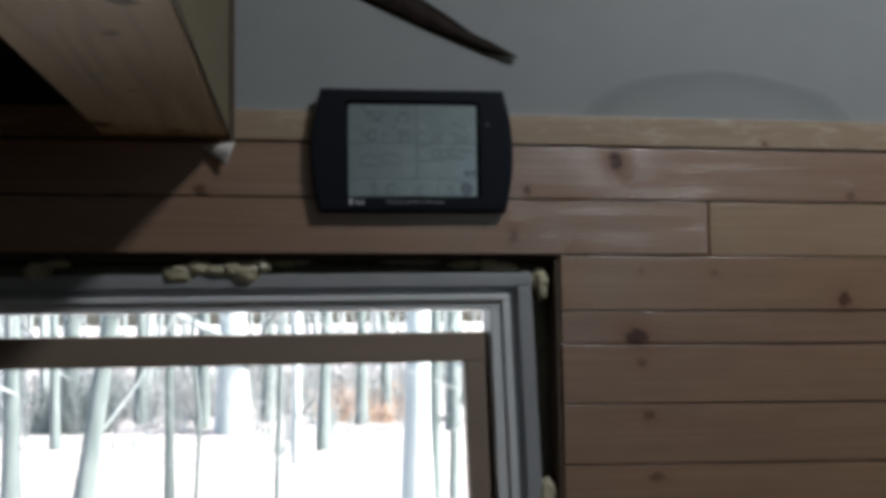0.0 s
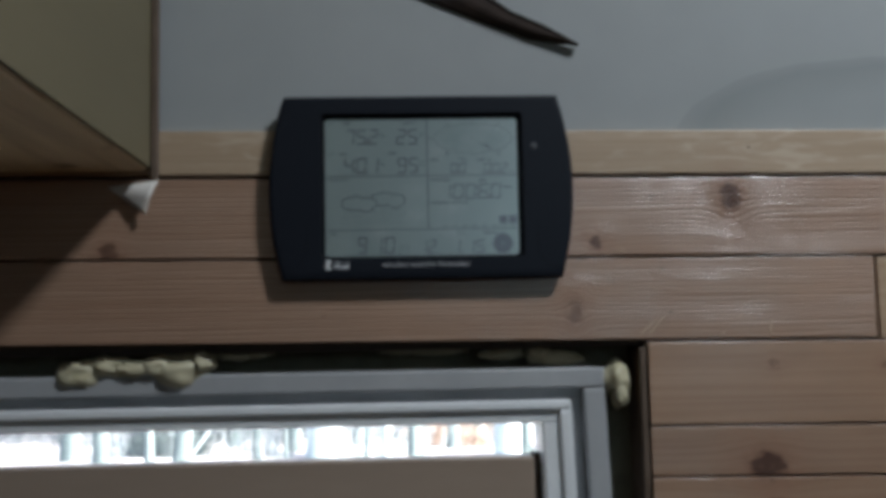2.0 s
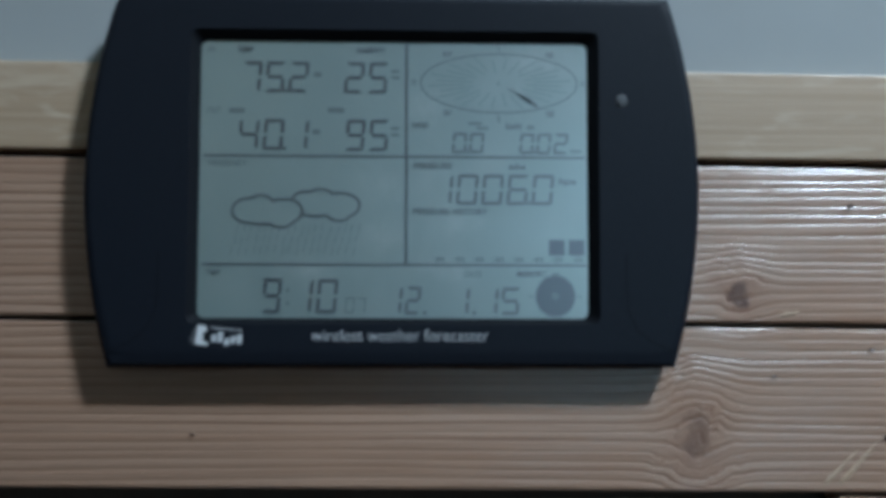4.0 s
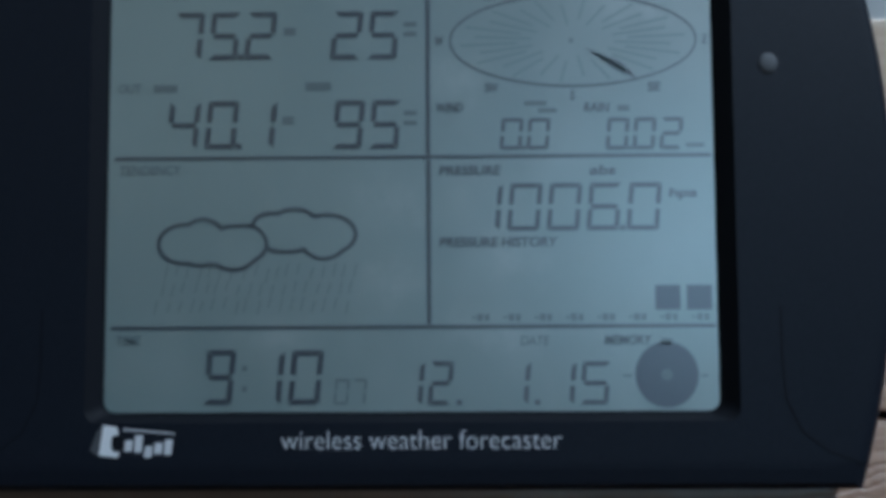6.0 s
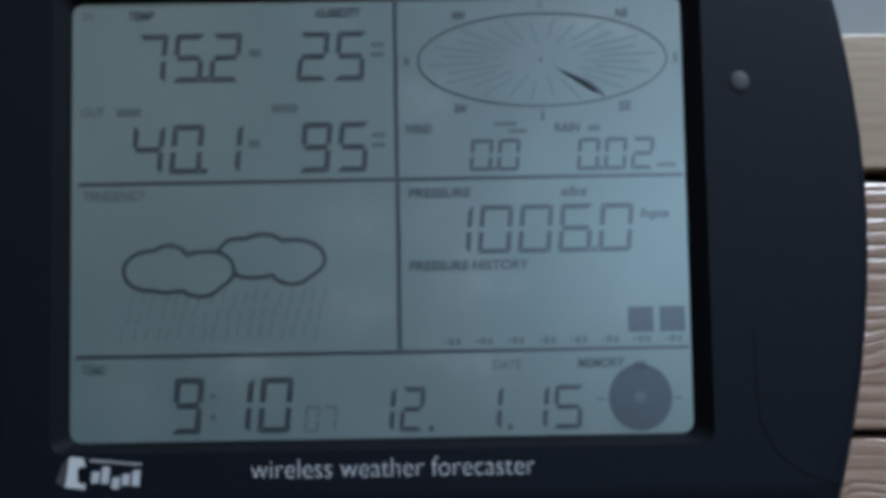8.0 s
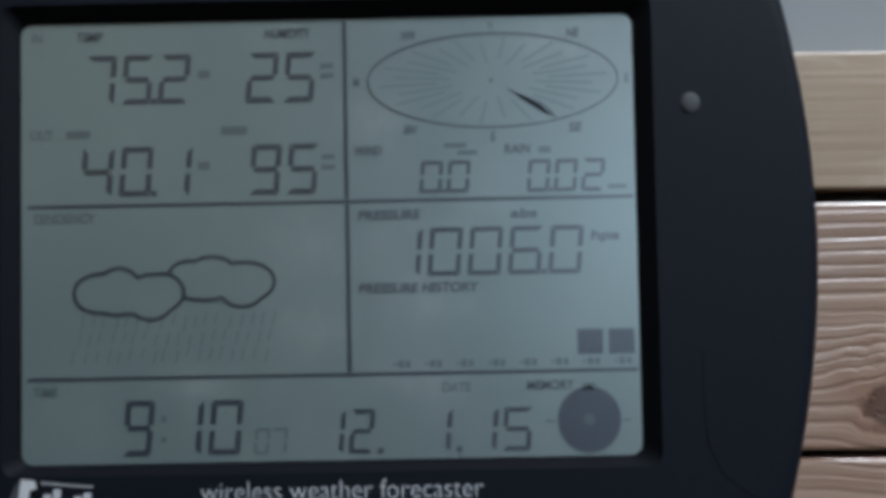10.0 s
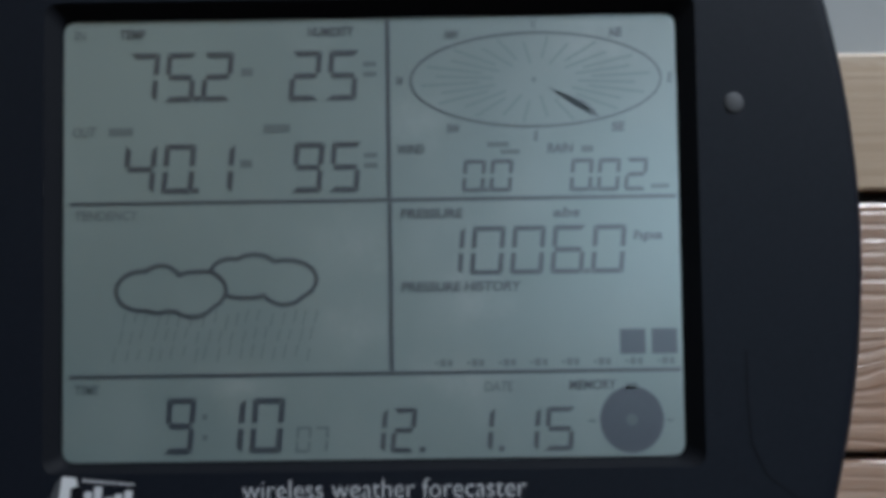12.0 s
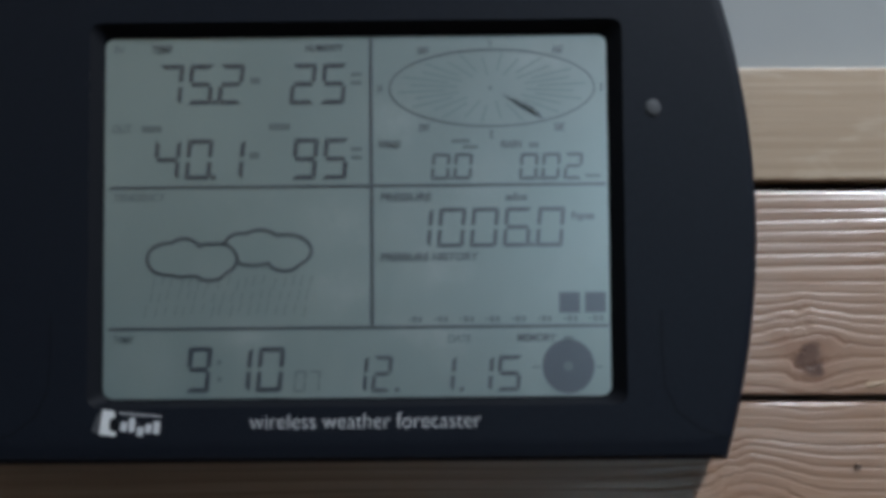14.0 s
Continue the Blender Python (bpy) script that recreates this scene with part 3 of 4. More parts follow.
part("bezel", loft([ringat(rounded(LX0 - 0.0036, LX1 + 0.0042, LZ0 - 0.0022, LZ1 + 0.004, 0.003), FY + 0.00005),
                    ringat(rounded(LX0 - 0.0006, LX1 + 0.0006, LZ0 - 0.0006, LZ1 + 0.0006, 0.003), LY - 0.0003),
                    ringat(rounded(LX0 - 0.0002, LX1 + 0.0002, LZ0 - 0.0002, LZ1 + 0.0002, 0.003), LY + 0.0005)]), M_RECESS, station, "black sloping screen surround")
bm = bmesh.new()
slab(bm, rounded(LX0, LX1, LZ0, LZ1, 0.0028), LY + 0.0015, LY)
screen = part("screen", bm, M_LCD, station, "grey-green LCD screen")


def seams():
    """Grooves that set the side wings off from the front panel."""
    for s in (1, -1):
        pts = [(0.0893, 2.172), (0.0893, 2.160), (0.0900, 2.150), (0.0935, 2.1425), (0.1000, 2.1375), (0.1085, 2.1345)]
        bm = bmesh.new()
        prev = None
        for k, (x, z) in enumerate(pts):
            a = pts[max(k - 1, 0)]
            b = pts[min(k + 1, len(pts) - 1)]
            t = Vector((b[0] - a[0], b[1] - a[1])).normalized()
            nx, nz = -t.y * 0.0002, t.x * 0.0002
            cur = [bm.verts.new((s * (x + nx), FY - 0.0001, z + nz)), bm.verts.new((s * x, FY - 0.00018, z)), bm.verts.new((s * (x - nx), FY - 0.0001, z - nz))]
            if prev:
                bm.faces.new((prev[0], prev[1], cur[1], cur[0]))
                bm.faces.new((prev[1], prev[2], cur[2], cur[1]))
            prev = cur
        part("wing_seam", bm, M_RECESS, station, "fine seam of the side wing", True)


seams()
bm = bmesh.new()
bmesh.ops.create_uvsphere(bm, u_segments=20, v_segments=10, radius=1.0)
for v in bm.verts:
    v.co = Vector((0.088 + v.co.x * 0.0024, FY + v.co.y * 0.0007, 2.2315 + v.co.z * 0.0026))
part("sensor_lens", bm, M_LED, station, "small round grey sensor lens", True)

SEGMENTS = {"0": "abcdef", "1": "bc", "2": "abged", "3": "abgcd", "4": "fgbc", "5": "afgcd", "6": "afgedc", "7": "abc", "8": "abcdefg", "9": "abfgcd"}
SY0, SY1 = LY + 0.0002, LY - 0.00008


def digit(bm, ch, x, z, w, h, t, lean=0.09):
    """One seven-segment digit with its lower left corner at (x, z)."""
    g = t * 0.16
    hh = h / 2

    def put(pts):
        slab(bm, [(x + px + lean * pz, z + pz) for px, pz in pts], SY0, SY1)

    if ch == ".":
        return put([(0, 0), (t, 0), (t, t), (0, t)])
    for s in SEGMENTS[ch]:
        if s in "adg":
            b = {"a": h - t, "d": 0, "g": hh - t / 2}[s]
            if s == "g":
                put([(g + t * 0.3, b + t / 2), (g + t * 0.8, b), (w - g - t * 0.8, b), (w - g - t * 0.3, b + t / 2), (w - g - t * 0.8, b + t), (g + t * 0.8, b + t)])
            elif s == "a":
                put([(g, b + t), (g + t * 0.9, b), (w - g - t * 0.9, b), (w - g, b + t)])
            else:
                put([(g, b), (w - g, b), (w - g - t * 0.9, b + t), (g + t * 0.9, b + t)])
        else:
            right = s in "bc"
            lo, hi = (hh + g, h - g) if s in "bf" else (g, hh - g)
            tall = s in "bf"
            q = [(0, lo + (0 if not tall else t * 0.35)), (0, hi - (0 if tall else t * 0.35)),
                 (t, hi - (t * 0.9 if tall else t * 0.35)), (t, lo + (t * 0.35 if tall else t * 0.9))]
            put([((w - px) if right else px, pz) for px, pz in q])


def number(text, x0, x1, z0, z1, t, name, material=None, label="", lean=0.09, pitch=None):
    """A row of digits that fills x0 to x1; dots take no width."""
    h = z1 - z0
    made = None
    digits = [c for c in text if c != "."]
    span = x1 - x0 - lean * h
    w = pitch * 0.8 if pitch else span / (len(digits) + 0.22 * (len(digits) - 1))
    step = pitch or w * 1.22
    k = 0
    for c in text:
        bm = bmesh.new()
        if c == ".":
            digit(bm, c, x0 + k * step - (step - w) / 2 - t / 2, z0, w, h, t, lean)
            part("point", bm, material or M_SEG, screen)
            continue
        digit(bm, c, x0 + k * step, z0, w, h, t, lean)
        k += 1
        made = part(name, bm, material or M_SEG, screen, label)
    return made


number("75.2", -0.0597, -0.0330, 2.2344, 2.2466, 0.0014, "temperature_digit", label="LCD indoor temperature reading 75.2")
number("25", -0.0200, -0.0022, 2.2342, 2.2466, 0.0014, "humidity_digit", label="LCD indoor humidity reading 25")
number("40.1", -0.0608, -0.0328, 2.2118, 2.2240, 0.0014, "temperature_digit", label="LCD outdoor temperature reading 40.1")
number("95", -0.0195, -0.0018, 2.2116, 2.2240, 0.0014, "humidity_digit", label="LCD outdoor humidity reading 95")
number("0.0", 0.0222, 0.0350, 2.2112, 2.2191, 0.00095, "wind_digit", label="LCD wind reading 0.0")
number("0.02", 0.0484, 0.0678, 2.2110, 2.2190, 0.00095, "rain_digit", label="LCD rain reading 0.02")
number("1006.0", 0.0140, 0.0622, 2.1910, 2.2028, 0.0012, "pressure_digit", label="LCD pressure reading 1006.0")
number("9", -0.0508, -0.0425, 2.1488, 2.1622, 0.0014, "clock_digit", label="LCD clock reading 9:10")
number("10", -0.0395, -0.0210, 2.1488, 2.1620, 0.0014, "clock_digit")
number("07", -0.0188, -0.0105, 2.1488, 2.1550, 0.0006, "seconds_digit", M_SEG_SOFT)
number("12", -0.0030, 0.0108, 2.1485, 2.1592, 0.0012, "date_digit", label="LCD date reading 12. 1.15")
for ch, x, w, h, t in ((".", 0.0112, 0.01, 0.01, 0.0013), ("1", 0.0196, 0.0090, 0.0105, 0.0012), (".", 0.0302, 0.01, 0.01, 0.0013),
                       ("1", 0.0325, 0.0072, 0.0105, 0.0012), ("5", 0.0410, 0.0070, 0.0105, 0.0012)):
    bm = bmesh.new()
    digit(bm, ch, x, 2.1485, w, h, t)
    part("point" if ch == "." else "date_digit", bm, M_SEG, screen)
bm = bmesh.new()
for z in (2.1520, 2.1570):
    slab(bm, [(-0.0412, z), (-0.0400, z), (-0.0399, z + 0.0013), (-0.0411, z + 0.0013)], SY0, SY1)
part("colon", bm, M_SEG_SOFT, screen)


def bar(name, x0, x1, z0, z1, material=M_SEG, label=""):
    bm = bmesh.new()
    slab(bm, [(x0, z0), (x1, z0), (x1, z1), (x0, z1)], SY0, SY1)
    return part(name, bm, material, screen, label)


bar("divider", -0.0735, 0.0743, 2.2091, 2.2100)
bar("divider", -0.0735, 0.0745, 2.1671, 2.1680)
bar("divider", 0.0041, 0.0052, 2.1682, 2.2089)
bar("divider", 0.0040, 0.0051, 2.2102, 2.2540)
for k in range(2):
    x = 0.0599 + 0.00765 * k
    bar("history_block", x, x + 0.0062, 2.1714, 2.1775, M_SEG_VIOLET, "dark LCD history block")
for k in range(8):
    x = 0.0146 + 0.00765 * k
    bar("scale_mark", x + 0.0006, x + 0.0014, 2.1694, 2.1701, M_SEG_SOFT)
    bar("scale_mark", x + 0.0018, x + 0.0032, 2.1689, 2.1707, M_SEG_SOFT)
    bar("scale_mark", x + 0.0036, x + 0.0048, 2.1689, 2.1706, M_SEG_SOFT)


def lettering(text, x0, x1, z0, name, material, parent, y, label="", shear=0.0, height=None, bold=0.0):
    """Words in the built-in font, scaled to the width between x0 and x1, on the baseline z0."""
    cu = bpy.data.curves.new(name, "FONT")
    cu.body = text
    cu.size = 1.0
    cu.shear = shear
    cu.extrude = 0.004
    cu.offset = bold
    tmp = bpy.data.objects.new(name, cu)
    scene.collection.objects.link(tmp)
    bpy.context.view_layer.update()
    me = bpy.data.meshes.new_from_object(tmp.evaluated_get(bpy.context.evaluated_depsgraph_get()))
    bpy.data.objects.remove(tmp)
    xs = [v.co.x for v in me.vertices]
    s = (x1 - x0) / (max(xs) - min(xs))
    left = min(xs)
    hs = height or s
    for v in me.vertices:
        v.co = Vector((x0 + (v.co.x - left) * s, y - v.co.z * 0.01, z0 + v.co.y * hs))
    me.materials.clear()
    me.materials.append(material)
    return tagged(under(new(name, me), parent), label)


lettering("wireless weather forecaster", -0.0309, 0.0363, 2.1384, "product_lettering", M_INK, station, FY - 0.00005, "silver printed words wireless weather forecaster", height=0.0066, bold=-0.014)
for text, x0, x1, z0, mt in (("PRESSURE", 0.0072, 0.0225, 2.2050, M_SEG), ("abs", 0.0443, 0.0509, 2.2049, M_SEG), ("hpa", 0.0637, 0.0708, 2.1992, M_SEG),
                             ("PRESSURE HISTORY", 0.0072, 0.0364, 2.1872, M_SEG), ("TENDENCY", -0.0722, -0.0566, 2.2056, M_SEG_SOFT),
                             ("WIND", 0.0066, 0.0133, 2.2208, M_SEG), ("RAIN", 0.0432, 0.0496, 2.2206, M_SEG), ("TEMP", -0.0612, -0.0548, 2.2502, M_SEG),
                             ("HUMIDITY", -0.0150, -0.0036, 2.2502, M_SEG), ("OUT", -0.0728, -0.0670, 2.2262, M_SEG_SOFT), ("IN", -0.0725, -0.0695, 2.2502, M_SEG_SOFT),
                             ("TIME", -0.0722, -0.0661, 2.1635, M_SEG_SOFT), ("DATE", 0.0269, 0.0340, 2.1630, M_SEG_SOFT), ("MEMORY", 0.0474, 0.0590, 2.1631, M_SEG),
                             ("S", 0.0399, 0.0411, 2.2236, M_SEG), ("N", 0.0397, 0.0411, 2.2512, M_SEG_SOFT), ("NW", 0.0186, 0.0222, 2.2490, M_SEG), ("NE", 0.0589, 0.0622, 2.2490, M_SEG), ("W", 0.0064, 0.0084, 2.2376, M_SEG), ("E", 0.0729, 0.0741, 2.2376, M_SEG), ("SW", 0.0188, 0.0222, 2.2257, M_SEG), ("SE", 0.0590, 0.0624, 2.2257, M_SEG)):
    lettering(text, x0, x1, z0, "screen_caption", mt, screen, SY1, shear=0.12, height=0.0032, bold=0.028)
for x0, x1, z0, z1 in ((-0.0640, -0.0580, 2.2262, 2.2282), (-0.0260, -0.0195, 2.2265, 2.2286), (-0.0315, -0.0285, 2.2405, 2.2425), (-0.0015, 0.0018, 2.2400, 2.2412),
                       (-0.0015, 0.0018, 2.2425, 2.2437), (-0.0318, -0.0288, 2.2180, 2.2200), (-0.0015, 0.0018, 2.2175, 2.2187), (-0.0015, 0.0018, 2.2200, 2.2212),
                       (0.0285, 0.0340, 2.2222, 2.2234), (0.0318, 0.0365, 2.2204, 2.2215), (0.0515, 0.0545, 2.2206, 2.2222), (0.0682, 0.0728, 2.2115, 2.2126),
                                              (0.0610, 0.0640, 2.1630, 2.1645)):
    bar("caption_bar", x0, x1, z0, z1, M_SEG_SOFT)


def ribbon(name, pts, width, material, closed=False, label=""):
    """A printed line of one width along points (x, z)."""
    bm = bmesh.new()
    n = len(pts)
    a, b = [], []
    for k in range(n):
        p = pts[(k - 1) % n] if closed or k else pts[k]
        q = pts[(k + 1) % n] if closed or k < n - 1 else pts[k]
        t = Vector((q[0] - p[0], q[1] - p[1])).normalized()
        nx, nz = -t.y * width / 2, t.x * width / 2
        a.append(bm.verts.new((pts[k][0] + nx, SY1, pts[k][1] + nz)))
        b.append(bm.verts.new((pts[k][0] - nx, SY1, pts[k][1] - nz)))
    for k in range(n if closed else n - 1):
        j = (k + 1) % n
        bm.faces.new((a[k], a[j], b[j], b[k]))
    return part(name, bm, material, screen, label)


ribbon("compass_ring", [(0.0407 + 0.0306 * math.cos(2 * math.pi * k / 64), 2.2387 + 0.0116 * math.sin(2 * math.pi * k / 64)) for k in range(64)], 0.0005, M_SEG, True, "oval LCD wind compass")
for k in range(28):
    a = 2 * math.pi * (k + 0.5) / 28
    near, far = (0.34, 0.80) if k % 2 else (0.45, 0.92)
    ribbon("compass_ray", [(0.0407 + 0.0306 * f * math.cos(a), 2.2387 + 0.0116 * f * math.sin(a)) for f in (near, far)], 0.0007, M_SEG_GHOST)
bm = bmesh.new()
slab(bm, [(0.0437, 2.2368), (0.0505, 2.2318), (0.0532, 2.2302), (0.0562, 2.2291), (0.0550, 2.2308), (0.0525, 2.2330)], SY0, SY1)
part("compass_needle", bm, M_SEG, screen, "dark LCD wind needle")
bar("compass_hub", 0.0398, 0.0408, 2.2380, 2.2392, M_SEG_SOFT)


def puffs(lobes, skip=None):
    """The outer outline of overlapping discs, each x, z, half width, half height; what lies inside the disc skip is left out."""
    cx = sum(l[0] for l in lobes) / len(lobes)
    cz = sum(l[1] for l in lobes) / len(lobes)
    pts = []
    for k in range(120):
        a = 2 * math.pi * k / 120
        dx, dz = math.cos(a), math.sin(a)
        r = max((t * 0.00005 for t in range(420) if any(((cx + dx * t * 0.00005 - x) / w) ** 2 + ((cz + dz * t * 0.00005 - z) / h) ** 2 < 1 for x, z, w, h in lobes)), default=0.003)
        pts.append((cx + dx * r, cz + dz * r))
    return pts


LEFT = [(-0.0560, 2.1882, 0.0062, 0.0048), (-0.0512, 2.1898, 0.0050, 0.0046), (-0.0520, 2.1868, 0.0048, 0.0040), (-0.0435, 2.1872, 0.0060, 0.0055), (-0.0410, 2.1882, 0.0056, 0.0046), (-0.0480, 2.1875, 0.006, 0.0044)]
RIGHT = [(-0.0345, 2.1920, 0.0046, 0.0038), (-0.0285, 2.1925, 0.0058, 0.0043), (-0.0205, 2.1905, 0.0072, 0.0048), (-0.0212, 2.1892, 0.0056, 0.0048), (-0.0305, 2.1895, 0.0070, 0.0034)]
ribbon("cloud", puffs(LEFT), 0.0010, M_SEG, True, "LCD cloud outline")
edge = puffs(RIGHT)
start = next(k for k in range(120) if any(((edge[k - 1][0] - x) / w) ** 2 + ((edge[k - 1][1] - z) / h) ** 2 < 1 for x, z, w, h in LEFT)
             and not any(((edge[k][0] - x) / w) ** 2 + ((edge[k][1] - z) / h) ** 2 < 1 for x, z, w, h in LEFT))
edge = edge[start:] + edge[:start]
ribbon("cloud", [p for p in edge if not any(((p[0] - x) / w) ** 2 + ((p[1] - z) / h) ** 2 < 1 for x, z, w, h in LEFT)], 0.0010, M_SEG, False, "LCD cloud outline")
rain = random.Random(5)
for k in range(54):
    col, line = divmod(k, 3)
    x = -0.0612 + 0.0495 * (col + 0.5) / 18 + rain.uniform(-0.0004, 0.0004) - 0.0010 * line
    z = 2.1828 - 0.0041 * line + rain.uniform(-0.0006, 0.0006)
    l = rain.uniform(0.0026, 0.0037)
    ribbon("rain_stroke", [(x, z), (x - 0.0008, z - l)], 0.0003, M_SEG_SOFT)
bm = bmesh.new()
slab(bm, [(0.0624 + 0.0077 * math.cos(2 * math.pi * k / 40), 2.1557 + 0.0080 * math.sin(2 * math.pi * k / 40)) for k in range(40)], SY0, SY1)
part("memory_dial", bm, M_SEG_VIOLET, screen, "dark violet LCD dial")
bm = bmesh.new()
slab(bm, [(0.0624 + 0.0014 * math.cos(2 * math.pi * k / 16), 2.1557 + 0.0014 * math.sin(2 * math.pi * k / 16)) for k in range(16)], SY1, SY1 - 0.00004)
part("memory_dial_hub", bm, M_SEG_SOFT, screen)
bar("dial_tick", 0.0518, 0.0540, 2.1552, 2.1558, M_SEG_SOFT)
bar("dial_tick", 0.0706, 0.0724, 2.1552, 2.1558, M_SEG_SOFT)

# maker's mark as plain shapes
bm = bmesh.new()
slab(bm, [(-0.0748, 2.1372), (-0.0702, 2.1366), (-0.0694, 2.1398), (-0.0706, 2.1440), (-0.0738, 2.1444)], FY + 0.0002, FY - 0.00012)
mark = part("maker_mark", bm, M_LOGO, station, "plain white maker's mark")
bm = bmesh.new()
slab(bm, [(-0.0770, 2.1384), (-0.0750, 2.1371), (-0.0741, 2.1436), (-0.0752, 2.1430)], FY + 0.0002, FY - 0.0001)
part("maker_shade", bm, M_LED, mark, "grey shade of the mark")
bm = bmesh.new()
slab(bm, rounded(-0.0718, -0.0690, 2.1380, 2.1420, 0.0012), FY + 0.0002, FY - 0.00016)
part("maker_ring", bm, M_RECESS, mark, "dark round cut in the mark")
for k, h in enumerate((0.0026, 0.0040, 0.0026, 0.0026, 0.0036)):
    x, z = -0.0687 + 0.0024 * k, 2.1381 - 0.0002 * k - (0.0010 if k == 2 else 0)
    bm = bmesh.new()
    slab(bm, [(x, z), (x + 0.0018, z), (x + 0.0021, z + h), (x + 0.0003, z + h)], FY + 0.0002, FY - 0.0001)
    part("maker_bar", bm, M_INK, mark, "silver bar in place of a letter")
bm = bmesh.new()
slab(bm, [(-0.0690, 2.1432), (-0.0566, 2.1421), (-0.0566, 2.1424), (-0.0690, 2.1436)], FY + 0.0002, FY - 0.0001)
part("maker_line", bm, M_INK, mark, "fine silver line")

# ---- outdoors ----
GZ = -0.5
bm = bmesh.new()
rg = random.Random(3)
xs = [-400, -120, -60] + [-40 + 2.5 * k for k in range(33)] + [60, 120, 400]
ys = [-500, -120, -30, -5, 0.16, 2, 4] + [6 + 2.5 * k for k in range(24)] + [90, 160, 500]
grid = []
for y in ys:
    line = []
    for x in xs:
        h = 0.0 if y < 3 else 0.18 * noise.noise(Vector((x * 0.15, y * 0.15, 0))) + max(0, y - 34) * 0.035 * min(1, 120 / max(y, 1))
        line.append(bm.verts.new((x, y, GZ + h)))
    grid.append(line)
for a, b in zip(grid, grid[1:]):
    for k in range(len(xs) - 1):
        bm.faces.new((a[k], a[k + 1], b[k + 1], b[k]))
tagged(mesh_object("ground", bm, M_GROUND, True), "pale leaf-littered forest floor", "ground", kind="structure")


def tree(x, y, r, height, lean, seed, bark, label, roots=1.35):
    """A bare tree: a tapered trunk with root flare, limbs that fork into twigs."""
    rnd = random.Random(seed)
    base = Vector((x, y, GZ - 0.1 + max(0, y - 34) * 0.035))
    thing = tagged(empty("tree", base), label, "tree", "bare trees")
    bm = bmesh.new()
    pts, radii = [], []
    for k in range(11):
        t = k / 10
        wob = Vector((noise.noise(Vector((seed, t * 3, 0))), noise.noise(Vector((seed, t * 3, 9))), 0)) * 0.3 * t
        pts.append(base + Vector((lean * height * t, 0, height * t)) + wob)
        radii.append(r * ((roots if k == 0 else 1) * (1 - 0.75 * t)) + 0.01)
    limb(bm, pts, radii, 9)
    part("trunk", bm, bark, thing, smooth=True)
    bm = bmesh.new()
    for k in range(rnd.randint(12, 18)):
        t = rnd.uniform(0.06, 0.95)
        i = int(t * 10)
        p = pts[i].lerp(pts[min(i + 1, 10)], t * 10 - i)
        a = rnd.uniform(0, 2 * math.pi)
        d = Vector((math.cos(a), math.sin(a), rnd.uniform(0.3, 1.0))).normalized()
        ln = rnd.uniform(0.15, 0.32) * height * (1.1 - t)
        q = [p + d * ln * s + Vector((0, 0, 0.15 * ln * s * s)) + Vector((rnd.uniform(-1, 1), rnd.uniform(-1, 1), 0)) * 0.05 * ln for s in (0, 0.33, 0.66, 1)]
        rr = r * 0.3 * (1 - 0.6 * t)
        limb(bm, q, [rr, rr * 0.75, rr * 0.5, rr * 0.2], 5)
        for _ in range(4):
            s = rnd.uniform(0.3, 0.95)
            e = (d + Vector((rnd.uniform(-1, 1), rnd.uniform(-1, 1), rnd.uniform(-0.2, 0.8)))).normalized() * ln * rnd.uniform(0.25, 0.5)
            o = q[0].lerp(q[3], s)
            limb(bm, [o, o + e * 0.5, o + e], [rr * 0.35, rr * 0.25, rr * 0.08], 4)
    part("crown", bm, M_TWIG, thing, "bare grey branches", smooth=True)
    return thing


TREES = [(-3.94, 13.2, 0.105, 13, -0.004, M_BARK), (-3.05, 13.0, 0.115, 13, 0.13, M_BARK), (-2.02, 13.9, 0.058, 10, 0.0, M_BARK), (0.21, 20.9, 0.11, 15, 0.035, M_BARK),
         (1.26, 12.2, 0.17, 15, 0.01, M_BARK_PALE), (1.52, 12.6, 0.075, 12, 0.012, M_BARK), (1.75, 12.3, 0.05, 9, 0.0, M_BARK), (-1.89, 24.7, 0.36, 20, 0.0, M_BARK_PALE),
         (-0.30, 18.6, 0.085, 12, 0.0, M_BARK_PALE), (-0.54, 13.8, 0.03, 5, 0.03, M_BARK), (-1.66, 13.8, 0.025, 5, 0.02, M_BARK), (-4.63, 28.5, 0.14, 16, 0.0, M_BARK),
         (1.29, 26.2, 0.13, 16, 0.0, M_BARK), (2.02, 27.2, 0.12, 16, -0.02, M_BARK), (-1.2, 28.7, 0.16, 17, 0.01, M_BARK), (-2.75, 26.0, 0.15, 16, 0.03, M_BARK),
         (-8.0, 25.0, 0.2, 17, 0.02, M_BARK), (-5.4, 22.0, 0.09, 13, -0.02, M_BARK), (3.4, 24.0, 0.16, 16, 0.0, M_BARK), (-6.6, 29.0, 0.2, 18, 0.0, M_BARK)]
for k, (x, y, r, h, l, b) in enumerate(TREES):
    tree(x, y, r, h, l, k + 1, b, "slender bare grey tree in the winter wood" if b is M_BARK else "pale-barked bare tree in the winter wood")


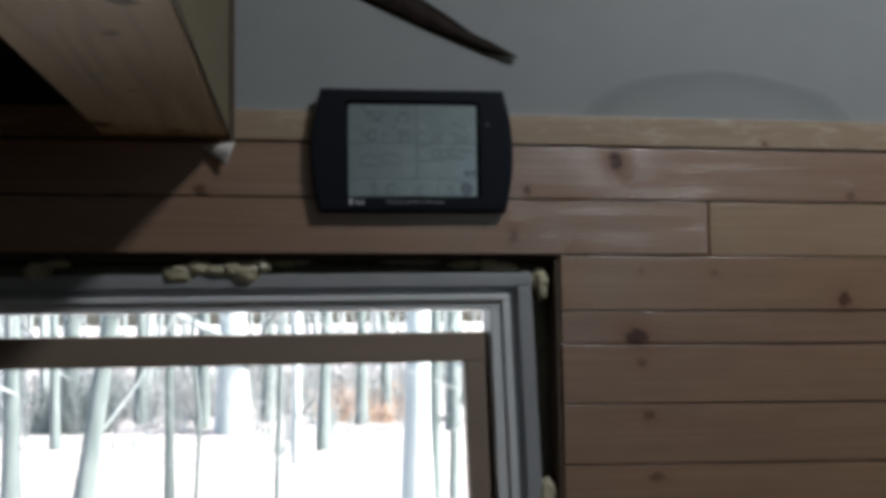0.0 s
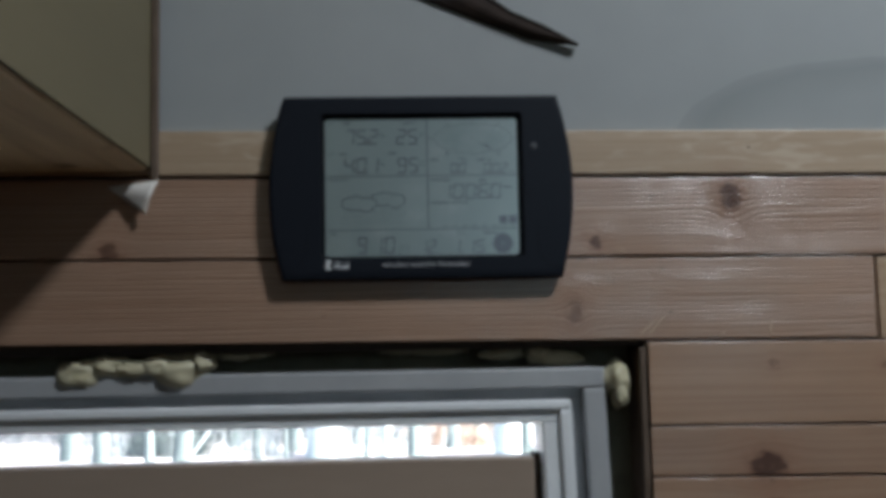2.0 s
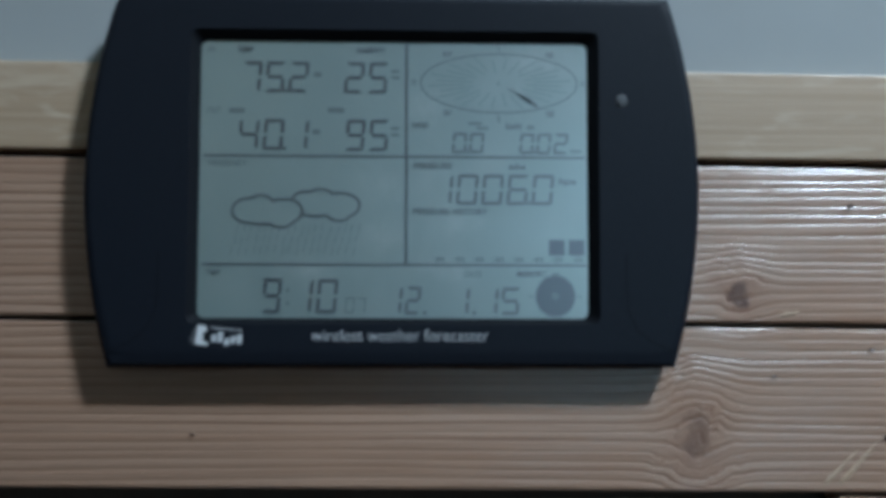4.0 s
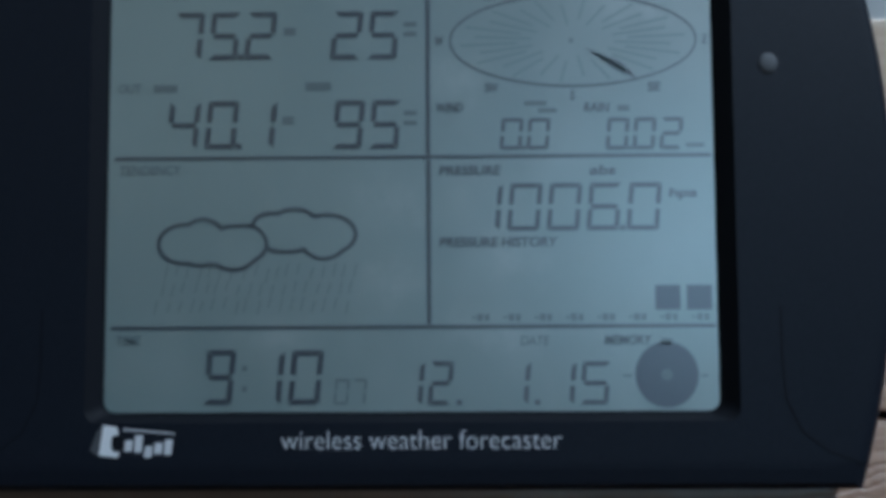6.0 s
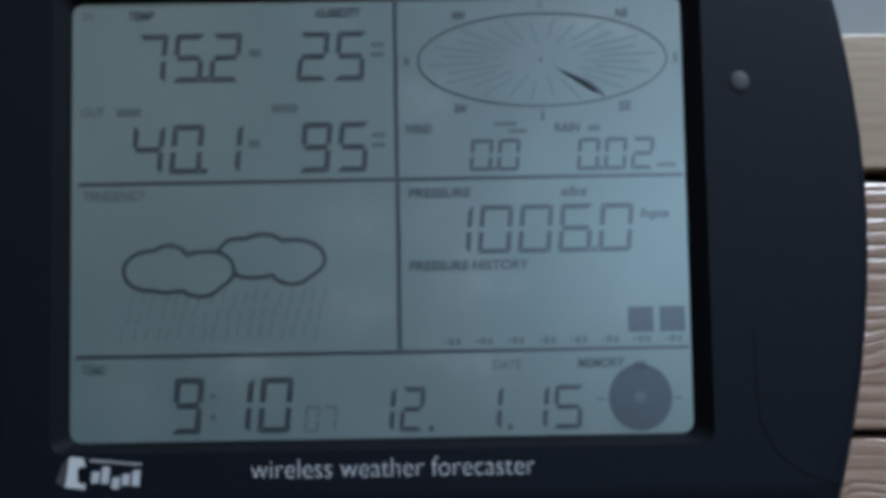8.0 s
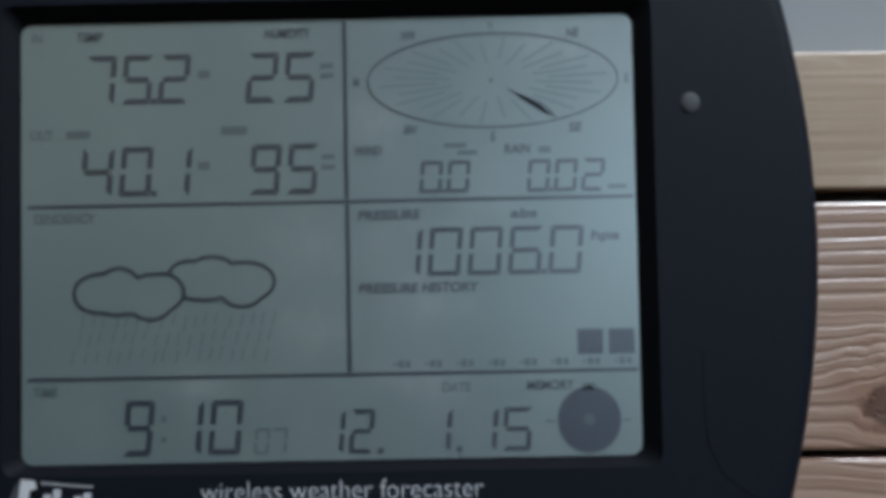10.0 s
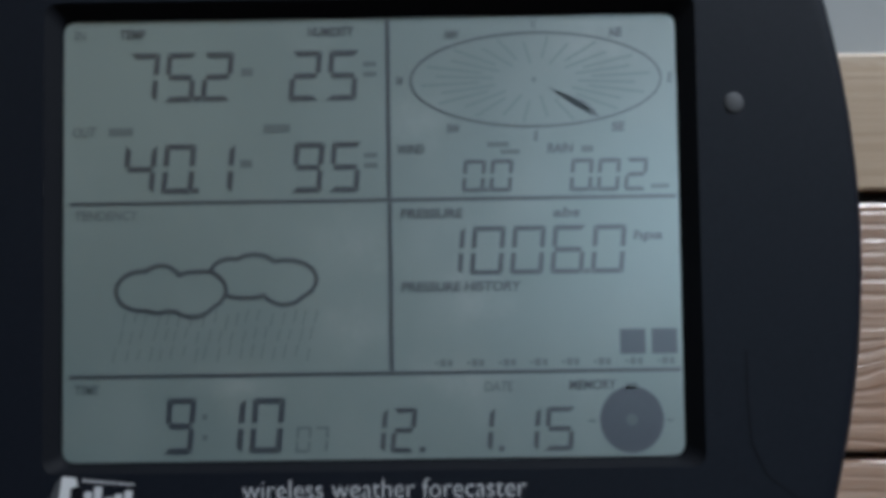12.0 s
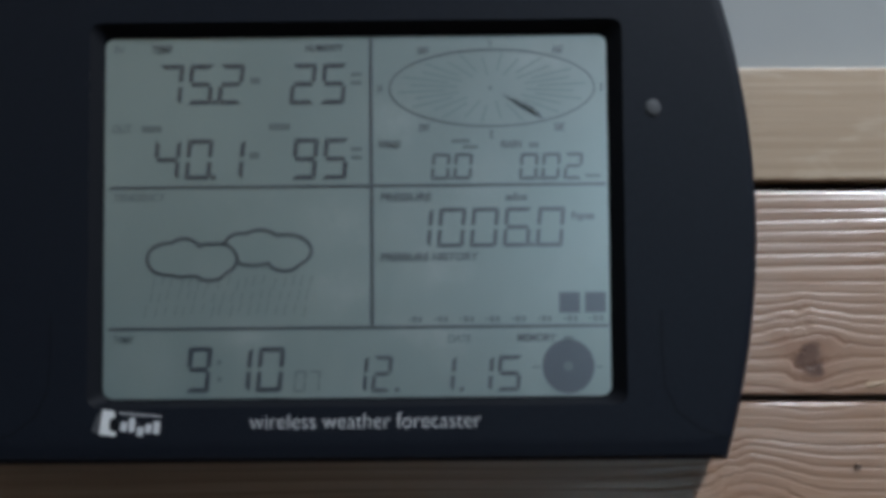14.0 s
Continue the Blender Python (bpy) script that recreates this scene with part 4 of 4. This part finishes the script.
def far_wood():
    """Distant trunks and twigs past the clearing, one uncounted mass."""
    rnd = random.Random(11)
    bm = bmesh.new()
    for k in range(190):
        y = rnd.uniform(31, 80)
        x = rnd.uniform(-0.62, 0.5) * y
        z = GZ + max(0, y - 34) * 0.035
        r = rnd.uniform(0.05, 0.2)
        h = rnd.uniform(9, 18)
        l = rnd.uniform(-0.05, 0.05) * h
        limb(bm, [Vector((x, y, z - 0.2)), Vector((x + l * 0.4, y, z + h * 0.5)), Vector((x + l, y, z + h))], [r, r * 0.7, r * 0.15], 5)
        for _ in range(5):
            t = rnd.uniform(0.2, 0.9)
            p = Vector((x + l * t, y, z + h * t))
            e = Vector((rnd.uniform(-1, 1), rnd.uniform(-0.5, 0.5), rnd.uniform(0.2, 0.9))) * rnd.uniform(0.8, 2.2)
            limb(bm, [p, p + e], [r * 0.3, 0.01], 3)
    tagged(mesh_object("far_wood", bm, M_TWIG), "dense grey bare trees beyond the clearing", "woods", kind="stuff")


far_wood()


def brush(name, material, n, x0, x1, y0, y1, h0, h1, seed, label):
    rnd = random.Random(seed)
    bm = bmesh.new()
    for _ in range(n):
        y = rnd.uniform(y0, y1)
        x = rnd.uniform(x0, x1) * y / 30
        z = GZ + max(0, y - 34) * 0.035
        tall = rnd.uniform(h0, h1)
        for _ in range(26):
            a = rnd.uniform(0, 2 * math.pi)
            h = tall * rnd.uniform(0.3, 1.0)
            p = Vector((x + rnd.uniform(-0.4, 0.4), y + rnd.uniform(-0.4, 0.4), z - 0.05))
            e = Vector((math.cos(a) * rnd.uniform(0.1, 0.8), math.sin(a) * 0.5, 1)) * h
            w = Vector((1, 0, 0)) * rnd.uniform(0.008, 0.022)
            bm.faces.new([bm.verts.new(q) for q in (p - w, p + w, p + e)])
            for _ in range(3):
                c = p + e * rnd.uniform(0.35, 1.0)
                o = [Vector((rnd.uniform(-1, 1), rnd.uniform(-1, 1), rnd.uniform(-1, 1))) * rnd.uniform(0.03, 0.09) for _ in range(3)]
                bm.faces.new([bm.verts.new(c + q) for q in o])
    tagged(mesh_object(name, bm, material), label, "undergrowth", kind="stuff")


brush("undergrowth", M_BRUSH, 420, -16, 14, 29, 44, 0.5, 1.9, 21, "grey winter undergrowth at the edge of the wood")
brush("saplings", M_TWIG, 12, -9, 5.5, 20, 27, 0.9, 3.0, 24, "thin bare saplings in the clearing")
brush("dark_shrub", M_BARK, 34, -7.6, -6.1, 25.5, 27, 0.8, 2.0, 23, "dark grey-green shrub at the edge of the clearing")
brush("dry_beech_leaves", M_RUST, 34, 0.4, 3.2, 26, 33, 0.4, 1.2, 22, "rust-coloured dry leaves on low saplings")

# ---- marks on the boards ----
# pale gloss for the glints along the boards
M_GLINT = mat("pale_gloss_ridge", (0.46, 0.34, 0.24), 0.18, 0.0, 0.8)
M_HOLE = mat("nail_hole_dark", (0.03, 0.018, 0.012), 0.9)


def glint_ridge(x0, z0, x1, z1, w):
    """A low rounded pale ridge added for a glint, swelling at its foot."""
    bm = bmesh.new()
    pts = [Vector((x0 + (x1 - x0) * k / 6, -0.0001, z0 + (z1 - z0) * k / 6)) for k in range(7)]
    limb(bm, pts, [w * f for f in (0.15, 0.5, 0.6, 0.65, 0.8, 1.0, 0.35)], 8)
    for v in bm.verts:
        v.co.y = -0.0002 + v.co.y * 0.35
    part("glint_ridge", bm, M_GLINT, wall_north, "glossy pale ridge that stands in for a glint", True)


for run in ((0.1905, 2.0990, 0.1755, 2.0825, 0.0011), (0.1830, 2.0960, 0.1690, 2.0825, 0.0010), (0.2360, 2.0845, 0.2345, 2.0815, 0.0014),
            (0.2745, 2.0940, 0.2725, 2.0815, 0.0011), (0.1610, 2.1500, 0.1530, 2.1485, 0.0010)):
    glint_ridge(*run)
for x, z, w in ((0.182, 2.1923, 0.0011), (0.189, 2.135, 0.0010), (0.1943, 2.1006, 0.0012), (-0.0777, 2.102, 0.0008), (0.262, 2.231, 0.0011), (0.150, 2.1245, 0.0008)):
    bm = bmesh.new()
    slab(bm, [(x + w * math.cos(2 * math.pi * k / 10), z + 0.7 * w * math.sin(2 * math.pi * k / 10)) for k in range(10)], 0.003, -0.0010)
    part("nail_hole", bm, M_HOLE, wall_north, "small dark nail hole")

# ---- boards of the plank wall, last ----


def board(x0, x1, z0, z1, material, y_off=0.0, slope=-0.008):
    """One board, laid very slightly off level."""
    bm = box(x0, x1, y_off, 0.0155, z0, z1, 0.0007, 2)
    for v in bm.verts:
        v.co.z += slope * (v.co.x - 0.12)
    part("board", bm, material, wall_north)


board(XL, 1.35, 2.2112, TOP, M_PINE_TOP, -0.0008)
board(1.353, XR, 2.2112, TOP, M_PINE_TOP, 0.0)
board(XL, 0.9, 2.1460, 2.2078, M_PINE, 0.0)
board(0.903, XR, 2.1460, 2.2078, M_PINE, 0.0005)
board(XL, 0.3590, 2.0800, 2.1437, M_PINE, 0.0)
board(0.3618, XR, 2.0790, 2.1435, M_PINE_YELLOW, 0.001)
seams_right = [2.0785, 2.0128, 1.9735, 1.9035, 1.8330, 1.764, 1.700, 1.632, 1.560, 1.49, 1.42, 1.35]
for k, (a, b) in enumerate(zip(seams_right, seams_right[1:])):
    board(WIN_X - 0.0012, (1.6, 2.1, 1.1, XR)[k % 4], b + 0.0009, a - 0.0009, M_PINE_SMOOTH, (0.0, 0.0008, -0.0005)[k % 3], -0.009 - 0.002 * min(k, 5))
